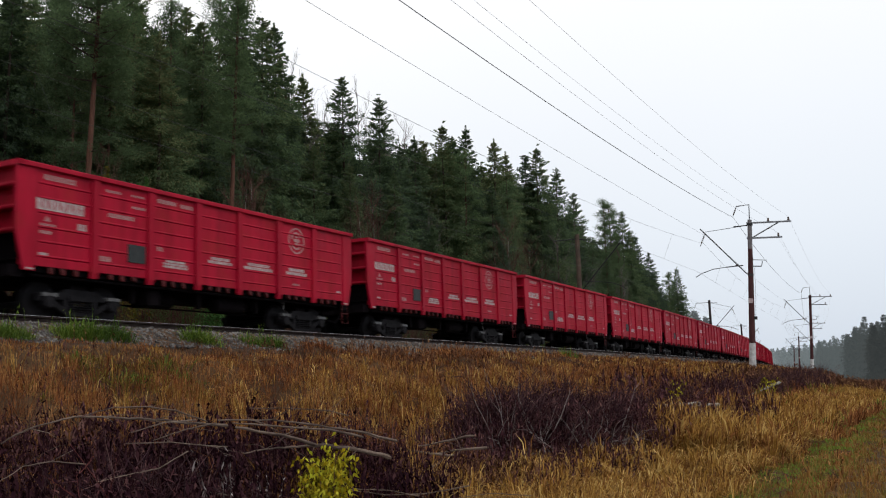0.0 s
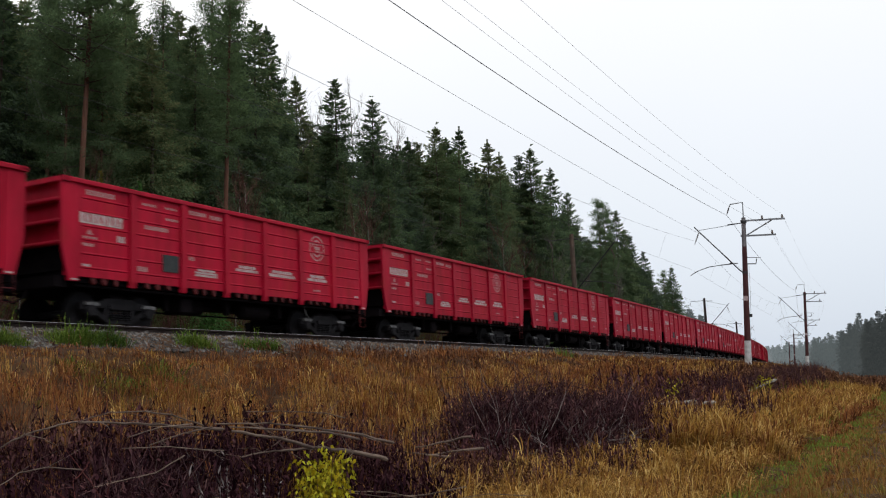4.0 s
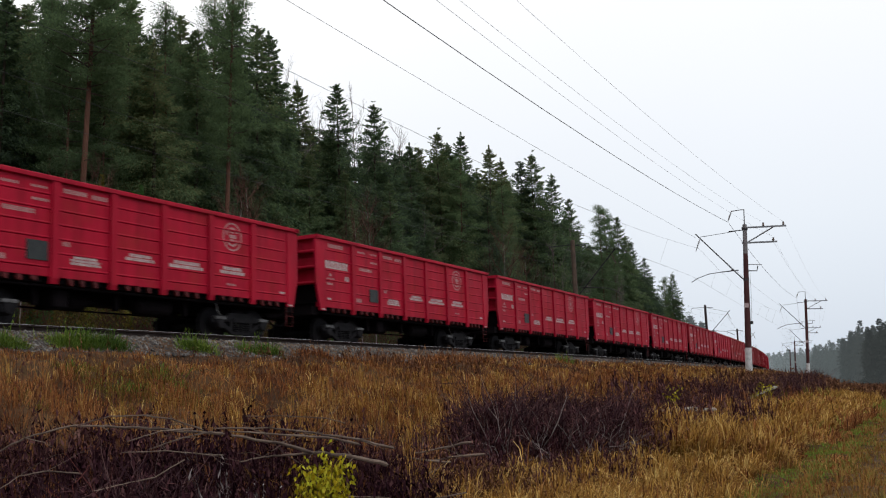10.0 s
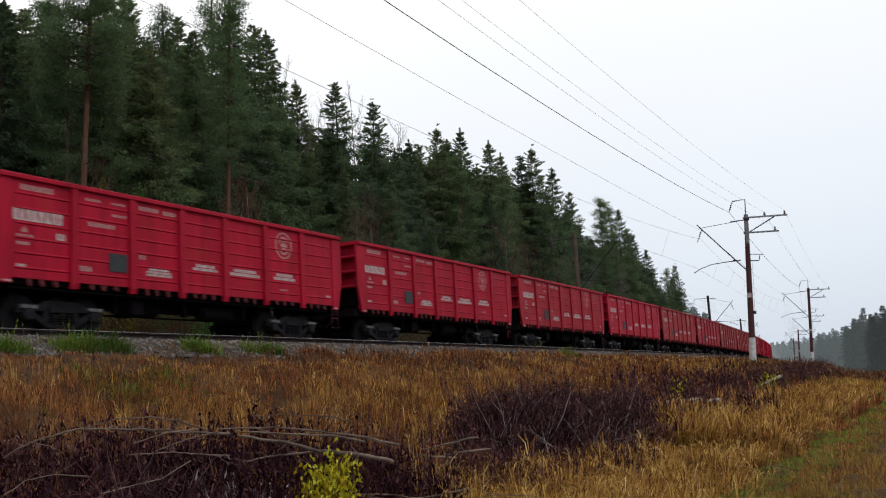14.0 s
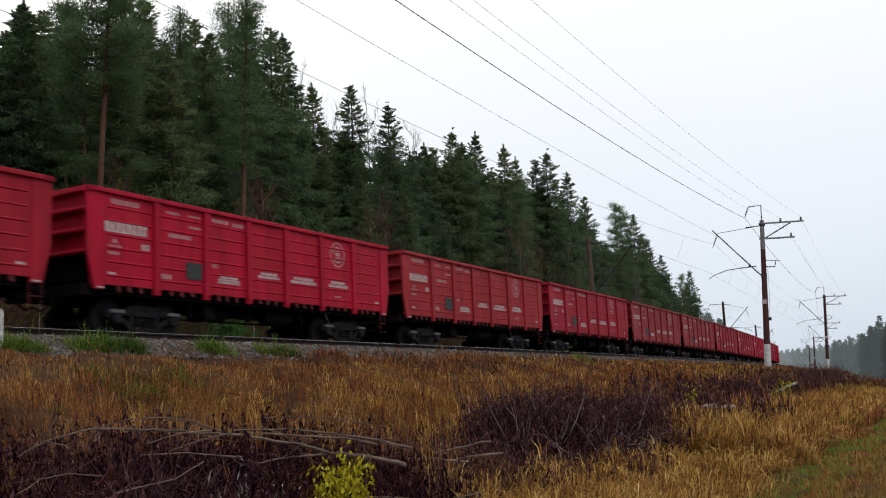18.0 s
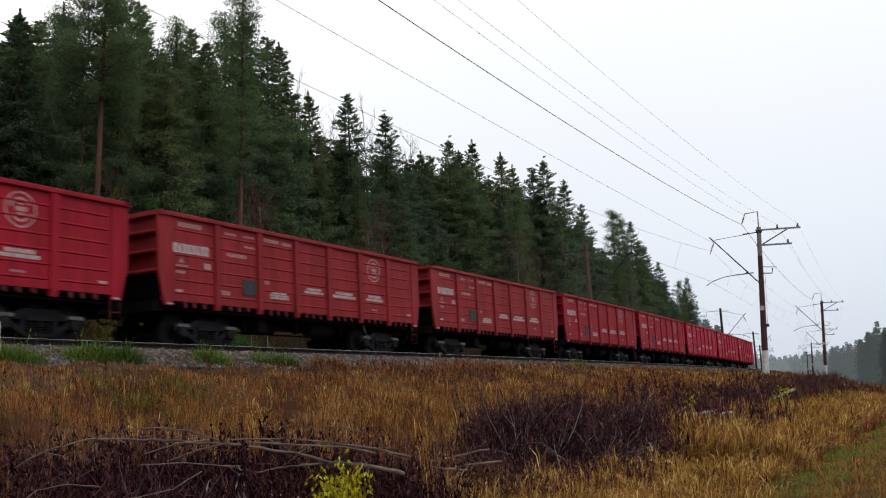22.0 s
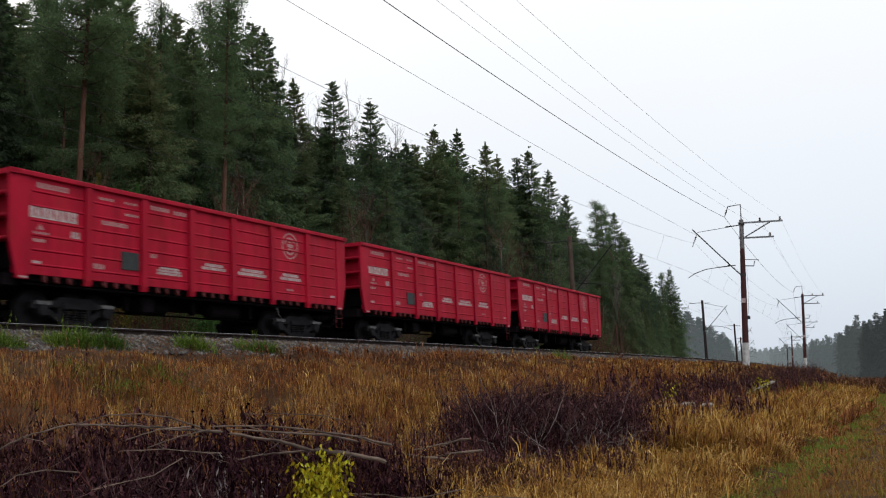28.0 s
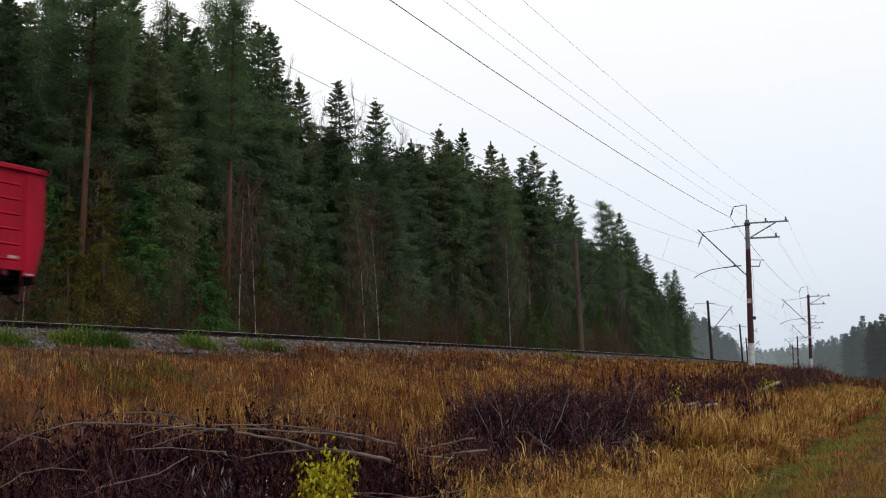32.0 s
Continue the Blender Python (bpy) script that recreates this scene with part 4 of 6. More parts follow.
def build_pine(name, h, seed, crown_from=0.5, spread=2.6, nl=46, label="tall Scots pine with a bare reddish trunk"):
    rng = np.random.default_rng(seed)
    t = thing(name, label, "tree", "trees of the forest edge")
    bm, _ = trunk_tube(h, 0.0078 * h, rng, 0.12, 9, 0.22)
    part("trunk", bm, M_BARK_PINE, t)
    bl, heart = bmesh.new(), []
    for k in range(nl):
        q = k / (nl - 1)
        z = h * (crown_from + (1 - crown_from) * q) - 0.4
        a = k * 2.4 + rng.normal(0, 0.35)
        r = spread * (0.16 + 0.84 * (1 - q) ** 0.75) * (0.75 if q < 0.12 else 1) * rng.uniform(0.45, 1.2)
        tip = np.array((math.cos(a) * r, math.sin(a) * r, z + r * rng.uniform(-0.05, 0.4)))
        foot = np.array((0, 0, z))
        tube(bl, [tuple(foot), tuple((foot + tip) / 2 + np.array((0, 0, -0.1))), tuple(tip)], [0.035, 0.022, 0.008], 4)
        for c in range(int(3 + 2.8 * r)):
            f = 1.0 - 0.6 * rng.random()
            heart.append(foot * (1 - f) + tip * f + rng.normal(0, 0.26, 3) * (1, 1, 0.45))
    part("branchwork", bl, M_BARK, t)
    for k in range(5):
        z, a, r = h * (crown_from * rng.uniform(0.5, 1.0)), rng.uniform(0, math.tau), rng.uniform(0.4, 1.3)
        part("dead_branch", tube(bmesh.new(), [(0, 0, z), (math.cos(a) * r, math.sin(a) * r, z - 0.1 * r)], [0.024, 0.008], 4), M_BARK, t)
    heart = np.array(heart)
    per = 95
    c = np.repeat(heart, per, 0)
    n = len(c)
    off = rng.normal(0, 1, (n, 3)) * np.repeat(rng.uniform(0.11, 0.22, len(heart)), per)[:, None] * (1, 1, 0.62)
    quads("crown", twigs(c + off, off * 2 + rng.normal(0, 0.25, (n, 3)) + np.array((0, 0, 0.12)), rng.uniform(0.1, 0.19, n), rng.uniform(0.03, 0.046, n), rng), M_PINE, t)
    return t


def branch_out(bm, p, d, length, r, depth, rng, sides=4, spread=0.6, up=0.15):
    """A bare branch that forks."""
    pts, q, v = [tuple(p)], np.array(p, float), np.array(d, float)
    n = 4
    for k in range(n):
        v = v + rng.normal(0, 0.13, 3) + np.array((0, 0, up * 0.3))
        v /= np.linalg.norm(v)
        q = q + v * length / n
        pts.append(tuple(q))
    tube(bm, pts, [r * (1 - 0.75 * k / n) for k in range(n + 1)], sides if depth > 1 else 3, caps=False)
    if depth > 0:
        for k in range(1, n + 1):
            for _ in range(2 if depth > 1 else 1):
                dd = v + rng.normal(0, spread, 3) + np.array((0, 0, up))
                dd /= np.linalg.norm(dd)
                branch_out(bm, pts[k], dd, length * rng.uniform(0.4, 0.62), r * 0.5, depth - 1, rng, sides, spread, up)


def build_bare_tree(name, h, seed, bark, twig, label, r=0.09):
    rng = np.random.default_rng(seed)
    t = thing(name, label, "tree", "trees of the forest edge")
    bm, pts = trunk_tube(h, r, rng, 0.3, 7, 0.15)
    part("trunk", bm, bark, t)
    bl = bmesh.new()
    for k in range(16):
        q = 0.35 + 0.63 * k / 15
        i = min(5, int(q * 6))
        p = Vector(pts[i]).lerp(Vector(pts[i + 1]), q * 6 - i)
        a = k * 2.4 + rng.normal(0, 0.4)
        branch_out(bl, tuple(p), (math.cos(a) * 0.6, math.sin(a) * 0.6, 0.75), (1 - q) * h * 0.3 + 0.9, 0.025, 2, rng, 4, 0.45, 0.25)
    part("branchwork", bl, twig, t)
    return t


def build_shrub(name, h, seed, twig, label, stems=7, leaf=None, leaf_n=0):
    rng = np.random.default_rng(seed)
    t = thing(name, label, "shrub", "undergrowth at the forest edge")
    bm = bmesh.new()
    for k in range(stems):
        a = rng.uniform(0, math.tau)
        branch_out(bm, (rng.normal(0, 0.25), rng.normal(0, 0.25), 0), (math.cos(a) * 0.35, math.sin(a) * 0.35, 1), h * rng.uniform(0.55, 1.0), 0.016, 2, rng, 3, 0.4, 0.2)
    part("branchwork", bm, twig, t)
    if leaf:
        q = []
        for k in range(leaf_n):
            c = np.array((rng.normal(0, h * 0.22), rng.normal(0, h * 0.22), h * rng.uniform(0.15, 0.95)))
            q.append(spray_quads(c, rng.normal(0, 1, 3), rng.uniform(0.08, 0.16), rng.uniform(0.05, 0.1), 0.1, rng))
        quads("foliage", np.array(q), leaf, t)
    return t


def plant(proto, s, u, scale, turn, used, z=None, x=None, y=None, lean=(0, 0)):
    """Stand a tree on the ground; the first use takes the built one itself."""
    if x is None:
        x, y, _ = on_line(s, u)
    m = pose(x, y, (ground_at(x, y) if z is None else z) - 0.1, *lean, 0) @ pose(0, 0, 0, 0, 0, turn)
    if proto in used:
        ob = copy_thing(proto, m)
    else:
        used.add(proto)
        proto.matrix_basis = m
        ob = proto
    ob.scale = (scale, scale, scale)
    return ob


USED = set()
SPRUCES = [build_spruce("spruce", 20, 11, M_SPRUCE, 2.9, 0.05, slope=0.33), build_spruce("spruce", 20, 12, M_SPRUCE, 2.7, 0.06, slope=0.34), build_spruce("spruce", 20, 13, M_SPRUCE, 3.3, 0.04, slope=0.38), build_spruce("spruce", 20, 14, M_SPRUCE, 1.9, 0.1, slope=0.27)]
BACK_CROWNS = [spruce_crown(20, np.random.default_rng(15 + k), 3.0, 0.04, 0.5, 1.0, 2.2, 0.33) for k in range(3)]
DEEP = [build_spruce("spruce", 20, 19 + k, M_SPRUCE, 3.0 - 0.4 * k, 0.04, 1.0, 0.45, "tall dark green spruce inside the wood", 1.5) for k in range(2)]
MIDDLE = [build_spruce("spruce", 20, 17 + k, M_SPRUCE, 3.0 - 0.6 * k, 0.04) for k in range(2)]
PINES = [build_pine("pine", 20, 21, 0.52, 2.6), build_pine("pine", 20, 22, 0.45, 2.0), build_pine("pine", 20, 23, 0.6, 1.25), build_pine("pine", 20, 24, 0.6, 2.2, 76, "tall broad Scots pine with a bare reddish trunk"), build_pine("pine", 20, 25, 0.56, 1.4)]
BARES = [build_bare_tree("bare_tree", 18, 31, M_TWIG, M_GREYTWIG, "leafless grey deciduous tree among the spruces"), build_bare_tree("bare_tree", 16, 32, M_TWIG, M_GREYTWIG, "leafless grey deciduous tree among the spruces")]

# the trees whose tops stand out: along, across, height of the top, kind
MARKED = [(29.8, 19, 20.8, "s1"), (27.0, 13, 19.2, "p2"), (32.5, 14, 21.3, "s0"), (30.2, 13.5, 20.6, "s1"), (34.4, 15.5, 21.0, "s2"), (35.8, 15, 21.9, "p2"), (38.2, 16, 22.3, "s1"), (37.0, 14, 20.6, "s2"), (25.4, 14.5, 18.8, "s3"), (39.5, 15, 23.6, "p2"),
          (40.5, 14, 23.5, "s3"), (42.8, 14.5, 22.9, "s1"), (44.8, 14.5, 23.5, "s3"), (49.8, 16, 21.9, "s3"), (52.0, 14.5, 21.9, "s1"), (56.2, 14.5, 21.7, "s2"),
          (60.2, 15, 19.3, "s0"), (63.2, 15, 20.6, "s3"), (67.0, 16, 21.1, "s1"), (67.0, 14, 22.2, "s2"), (71.0, 15, 22.3, "s0"), (70.8, 14, 22.8, "s3"), (77.5, 14.5, 23.4, "s3"),
          (84.2, 15, 23.6, "s3"), (88.5, 15, 24.2, "s1"), (88.5, 13.5, 24.8, "s2"), (93.0, 13.5, 23.6, "s0"), (103.2, 14, 22.9, "s1"), (114.2, 13.5, 24.0, "p0"), (124.2, 14.5, 25.2, "p1"),
          (124.5, 13.5, 23.9, "s1"), (133.5, 14, 22.8, "s0"), (136.8, 13.5, 22.4, "s2"), (143.5, 13.5, 20.7, "s1"), (147.2, 13, 18.7, "s0"), (168.8, 12.5, 20.9, "s2"), (166.0, 13.5, 20.2, "p0"), (173.0, 14, 19.2, "s2"),
          (171.8, 12, 17.0, "s1"), (50.2, 17, 22.1, "b0"), (53.2, 17, 22.5, "b1"), (58.5, 17, 22.8, "b0"), (63.0, 17, 22.2, "b1"), (65.5, 17.5, 22.3, "b0")]
KIND = {"s0": SPRUCES[0], "s1": SPRUCES[1], "s2": SPRUCES[2], "s3": SPRUCES[3], "p0": PINES[0], "p1": PINES[1], "p2": PINES[2], "b0": BARES[0], "b1": BARES[1]}
tree_rng = np.random.default_rng(3)
for s, u, top, k in MARKED:
    x, y, _ = on_line(s, u)
    plant(KIND[k], s, u, (top - ground_at(x, y) + 0.1) / (18.0 if k[0] == "b" else 20.0), tree_rng.uniform(0, 360), USED, lean=tree_rng.normal(0, 0.7, 2))
# two tall pines in front that lean a little along the line
plant(PINES[3], 26.4, 11, 1.08, 20, USED, lean=(2.0, 1.1))
plant(PINES[4], 34.1, 10, 1.02, 70, USED, lean=(1.6, 0.9))


def skyline(s):
    """How high the wood may rise at s without breaking the outline of the marked trees."""
    return float(np.interp(s, [26.0, 27.5, 30.0, 32.2, 34.8, 38.2, 41.8, 44.2, 46.5, 50.2, 54.8, 59.5, 66.0, 70.5, 75.5, 81.0, 89.5, 103.5, 112.2, 138.5, 163.5, 176.5],
                           [19.0, 19.2, 20.3, 20.1, 20.3, 21.0, 21.6, 20.6, 20.0, 18.4, 19.2, 19.5, 20.1, 21.5, 22.1, 21.3, 22.7, 21.7, 21.1, 21.9, 18.4, 15.5]))


INNER = []
for row, (u0, du, step) in enumerate(((12.4, 1.0, 2.6), (16.0, 1.2, 2.5), (19.5, 1.5, 2.6), (24.0, 2.0, 3.0), (29.0, 2.5, 3.2), (35.0, 3.0, 3.6), (42.0, 3.0, 4.0))):
    s = 6.0
    while s < 165 + row * 6:
        s += step * tree_rng.uniform(0.6, 1.4) * (1 if s < 110 else 1.4)
        u = u0 + tree_rng.uniform(-du, du)
        k = tree_rng.random()
        back = (19.35 + 15) / (19.35 + u)
        top = 1.6 + (skyline(s * back) - 1.6) / back * tree_rng.uniform(0.84, 1.0)
        g = max(0.3, (top - 1.8) / 20.0)
        if row < 3:
            spruce = MIDDLE if row == 0 else DEEP
            proto = spruce[int(tree_rng.integers(0, 2))] if k < 0.66 else PINES[int(tree_rng.integers(0, 3))] if k < 0.86 else BARES[int(tree_rng.integers(0, 2))]
            if row == 0 and k < 0.66:
                g = min(g, tree_rng.uniform(0.35, 0.85))
            plant(proto, s, u, g, tree_rng.uniform(0, 360), USED)
        elif s > 80 or k > 0.5:
            x, y, _ = on_line(s, u)
            a = tree_rng.uniform(0, math.tau)
            c = BACK_CROWNS[int(tree_rng.integers(0, 3))] * g
            ca, sa = math.cos(a), math.sin(a)
            INNER.append(np.stack([c[..., 0] * ca - c[..., 1] * sa + x, c[..., 0] * sa + c[..., 1] * ca + y, c[..., 2] + 1.8], -1))
tagged(quads("inner_wood", np.concatenate(INNER), M_SPRUCE), "dense dark spruces deep inside the wood", "forest", kind="stuff")

YOUNG = build_spruce("young_spruce", 6, 41, M_YOUNG, 1.5, 0.03, 1.0, 0.26, "bushy light green young spruce beside the track", 0.6, 0.34)
OLIVE = build_spruce("larch", 7, 42, M_OLIVE, 1.3, 0.38, 0.8, 0.4, "yellowing young larch beside the track", 0.6, 0.3)
SHRUBS = [build_shrub("bare_shrub", 4.5, 51, M_TWIG, "leafless brown undergrowth shrub"), build_shrub("bare_shrub", 3.6, 52, M_TWIG, "leafless brown undergrowth shrub", 8),
          build_shrub("leafy_shrub", 4.2, 53, M_TWIG, "undergrowth shrub with a few yellowing leaves", 8, M_OLIVE, 260)]
BIRCH = build_bare_tree("birch", 10, 61, M_BIRCH, M_TWIG, "slender leafless birch with a white trunk", 0.038)

rng4 = np.random.default_rng(8)
# young trees and birches in front of the wood
for s, u, top in ((29.1, 6.9, 8.5), (28.0, 9, 10.4), (39.8, 8.5, 8.0), (33.5, 9.5, 7.0), (23.5, 9, 9.4), (28.0, 10, 9.0), (40.0, 9.5, 9.3), (43, 10, 7.5), (58, 8.5, 7.0), (63.5, 9.5, 7.8), (70, 9, 8.5), (76, 10, 9.5), (85, 9.5, 9), (50, 10.5, 8.5), (96, 10, 10), (18, 9, 8)):
    plant(YOUNG, s, u, (top - 1.7) / 6.0, rng4.uniform(0, 360), USED)
for s, u, top in ((31.2, 6.9, 10.2), (32.5, 7.0, 10.8), (42.4, 7.6, 11.0), (44.2, 7.8, 12.0), (64.5, 8.4, 13), (21.5, 8, 8.5), (75, 10.5, 13), (27, 10.8, 11)):
    plant(BIRCH, s, u, (top - 1.7) / 10.0, rng4.uniform(0, 360), USED)
for k in range(135):
    s = 11 + k * 0.7 + rng4.uniform(-0.7, 0.7)
    plant(SHRUBS[2 if k % 9 == 4 else k % 2], s, rng4.uniform(7.2, 11.8), rng4.uniform(0.7, 1.35), rng4.uniform(0, 360), USED)
for k in range(46):
    plant(SHRUBS[k % 2], rng4.uniform(20.5, 31.5) if k < 26 else rng4.uniform(33, 60), rng4.uniform(6.6, 8.2), rng4.uniform(0.6, 1.05), rng4.uniform(0, 360), USED)
for s, u, top in ((24.6, 7.6, 9.9), (23.4, 8.0, 9.0), (22.6, 9.0, 7.5), (31.6, 8.2, 8.6), (36.8, 9.8, 8.2), (55, 10, 8)):
    plant(OLIVE, s, u, (top - 1.7) / 7.0, 40.0 * s, USED)


# ---- far woods across the valley and along the line ----
FAR_CROWNS = [spruce_crown(20, np.random.default_rng(90 + k), 3.0, 0.02, 0.5, 1.0, 2.4, 0.36) for k in range(4)]


def far_wood(name, places, seed, label, material):
    """Distant conifers with whorls of drooping boughs, all in one mesh."""
    rng = np.random.default_rng(seed)
    out = []
    for x, y, z0, h in places:
        c = FAR_CROWNS[int(rng.integers(0, len(FAR_CROWNS)))] * (h / 20.0)
        a, w = rng.uniform(0, math.tau), rng.uniform(0.85, 1.35)
        ca, sa = math.cos(a) * w, math.sin(a) * w
        out.append(np.stack([c[..., 0] * ca - c[..., 1] * sa + x, c[..., 0] * sa + c[..., 1] * ca + y, c[..., 2] + z0], -1))
    ob = quads(name, np.concatenate(out), material)
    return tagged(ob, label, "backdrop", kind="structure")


def misty(name, haze_glow):
    """Needles of far woods, with the mist in front of them painted in as emission."""
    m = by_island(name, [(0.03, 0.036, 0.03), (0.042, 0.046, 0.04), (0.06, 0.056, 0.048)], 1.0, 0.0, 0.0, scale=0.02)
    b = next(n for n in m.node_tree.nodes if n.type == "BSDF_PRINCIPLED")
    b.inputs["Emission Color"].default_value = (*haze_glow, 1)
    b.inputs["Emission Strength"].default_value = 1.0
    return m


far_rng = np.random.default_rng(17)


def wood_band(h0, h1, d0, d1, rows, step, crest, seed, label, material):
    """A wood in the distance from heading h0 to h1 degrees, at d0 to d1 metres, its crest so steep above the eye at each heading."""
    places = []
    for r in range(rows):
        h = h0
        while h < h1:
            q = (h - h0) / (h1 - h0)
            d = d0 + (d1 - d0) * q + r * 5.0
            tall = 1.6 + d * float(np.interp(h, crest[0], crest[1])) * far_rng.uniform(0.86, 1.0) * (1 - 0.03 * r)
            places.append((d * math.cos(radians(h)), d * math.sin(radians(h)), 0.3, tall - 0.3))
            h += math.degrees(step * far_rng.uniform(0.6, 1.4) / d)
    return far_wood("backdrop_wood", places, seed, label, material)


CREST_RIGHT = ([-6, 0, 4, 5.2, 5.6, 6.05, 6.3, 6.66, 7.24, 8.03, 8.7, 9.86, 10.8], [0.085, 0.08, 0.068, 0.06, 0.053, 0.059, 0.051, 0.047, 0.042, 0.0385, 0.0375, 0.034, 0.031])
CREST_LEFT = ([10.8, 12.0, 12.9, 13.4, 14.1, 15.0], [0.031, 0.0335, 0.045, 0.054, 0.068, 0.075])
# each band's painted haze is paler the farther off it stands
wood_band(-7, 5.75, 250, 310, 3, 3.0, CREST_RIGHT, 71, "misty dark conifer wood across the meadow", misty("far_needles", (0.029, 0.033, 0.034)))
wood_band(5.45, 7.0, 330, 390, 4, 2.8, CREST_RIGHT, 76, "misty grey conifer wood across the meadow", misty("grey_haze_needles", (0.05, 0.058, 0.06)))
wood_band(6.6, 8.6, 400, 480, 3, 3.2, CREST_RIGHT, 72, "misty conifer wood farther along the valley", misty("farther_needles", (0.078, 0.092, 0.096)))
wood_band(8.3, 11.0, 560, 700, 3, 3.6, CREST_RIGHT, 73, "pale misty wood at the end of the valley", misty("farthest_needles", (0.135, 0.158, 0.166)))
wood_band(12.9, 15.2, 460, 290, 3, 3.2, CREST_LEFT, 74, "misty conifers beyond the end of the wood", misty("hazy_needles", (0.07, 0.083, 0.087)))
wood_band(10.9, 13.1, 640, 470, 3, 3.4, CREST_LEFT, 75, "pale misty conifers far along the line", misty("pale_haze_needles", (0.165, 0.19, 0.2)))


def distant_ridge():
    """The wooded ridge beyond the end of the valley, a plain far backdrop; its mist is painted as emission."""
    rng = np.random.default_rng(73)
    m, nt, b = shader("painted_mist_distance", 1.0, 0.0, 0.0)
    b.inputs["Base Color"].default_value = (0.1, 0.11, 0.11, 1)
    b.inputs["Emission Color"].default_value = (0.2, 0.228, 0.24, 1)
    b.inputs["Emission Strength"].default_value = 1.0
    v, f = [], []
    n, d = 700, 900.0
    for k in range(n + 1):
        a = radians(24.0 - 36.0 * k / n)
        crest = 27 + 2 * math.sin(k * 0.021) + 1.2 * math.sin(k * 0.083 + 1) + rng.uniform(-1.2, 1.5)
        for x, z in ((d, -3.0), (d, crest), (d + 25, crest - 6), (d + 25, -3.0)):
            v.append((x * math.cos(a), x * math.sin(a), z))
        if k:
            i = 4 * k
            f += [(i - 4 + j, i + j, i + (j + 1) % 4, i - 4 + (j + 1) % 4) for j in range(4)]
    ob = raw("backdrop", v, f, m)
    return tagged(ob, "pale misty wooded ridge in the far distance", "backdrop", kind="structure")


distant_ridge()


# ---- grass and weeds ----
def scatter(n, s0, s1, u0, u1, rng, near=1.0, drift0=0.0, drift1=0.0):
    """Random places on a strip along the line, denser towards s0 when near is above 1; its edges may drift as the path does."""
    s = s0 + (s1 - s0) * rng.random(n) ** near
    d = np.clip(s - 15, -8, 20)
    lo, hi = u0 + drift0 * d, u1 + drift1 * d
    u = lo + (hi - lo) * rng.random(n)
    x, y = line_np(s, u)
    return x, y


def blades(name, x, y, rng, h0, h1, w0, w1, lean, material, label, tuft=0.06, category="grass", lift=0.0, comb=(0, 0), crest=False):
    """Curved blades in tufts; comb leans them all one way."""
    n = len(x)
    x = x + rng.normal(0, tuft, n)
    y = y + rng.normal(0, tuft, n)
    z = ground_np(x, y) - 0.03 + lift
    far = np.hypot(x, y)
    patch = 0.5 + 0.5 * np.sin(1.7 * x + 1.1 * np.sin(2.1 * y)) * np.sin(2.3 * y + 0.8 * np.sin(1.3 * x) + 0.5)
    h = h0 + (h1 - h0) * (0.55 * rng.random(n) + 0.45 * patch)
    h = h * np.clip((-6.95 - su_np(x, y)[1]) / 2.6, 0.2, 1.0) if crest else h
    w = (w0 + (w1 - w0) * rng.random(n)) * np.clip(far / 14, 0.8, 3.0)
    a = rng.uniform(0, math.tau, n)
    l = np.abs(rng.normal(0, lean, n))
    dx, dy = np.cos(a) * l + comb[0], np.sin(a) * l + comb[1]
    sa = rng.uniform(0, math.tau, n)
    sx, sy = np.cos(sa) * w / 2, np.sin(sa) * w / 2
    base = np.stack([x, y, z], -1)
    mid = base + np.stack([dx * h * 0.35, dy * h * 0.35, h * 0.55], -1)
    tip = base + np.stack([dx * h, dy * h, h * np.clip(1.0 - 0.35 * l * l, 0.45, 1)], -1)
    sd = np.stack([sx, sy, np.zeros(n)], -1)
    q = np.stack([base, mid - sd, tip, mid + sd], 1)
    ob = quads(name, q, material)
    return tagged(ob, label, category, kind="stuff")


g_rng = np.random.default_rng(101)
TUFTS = ((9.0, -6.9, 260, 0.17), (9.35, -6.95, 220, 0.14), (10.5, -6.9, 300, 0.17), (10.8, -6.9, 200, 0.13), (11.35, -6.92, 260, 0.11), (13.35, -6.9, 260, 0.14), (14.8, -6.95, 160, 0.16), (15.3, -6.95, 150, 0.16), (32.1, -6.95, 120, 0.2))


def clumped(x, y, rng, per):
    return np.repeat(x, per), np.repeat(y, per)


def bent_blades(name, b, mid, tip, sd, material):
    """Blades of five corners, each one piece: a four-cornered foot and a pointed end."""
    n = len(b)
    v = np.stack([b - sd * 0.6, b + sd * 0.6, mid + sd, mid - sd, tip], 1).astype(np.float32)
    base = np.arange(n, dtype=np.int32)[:, None] * 5
    loops = (base + np.array([0, 1, 2, 3, 3, 2, 4], dtype=np.int32)[None]).reshape(-1)
    start = (np.arange(n, dtype=np.int32)[:, None] * 7 + np.array([0, 4], dtype=np.int32)[None]).reshape(-1)
    me = bpy.data.meshes.new(name)
    me.vertices.add(n * 5)
    me.vertices.foreach_set("co", v.reshape(-1))
    me.loops.add(n * 7)
    me.loops.foreach_set("vertex_index", loops)
    me.polygons.add(n * 2)
    me.polygons.foreach_set("loop_start", start)
    me.update(calc_edges=True)
    me.validate()
    me.materials.append(material)
    return new(name, me)


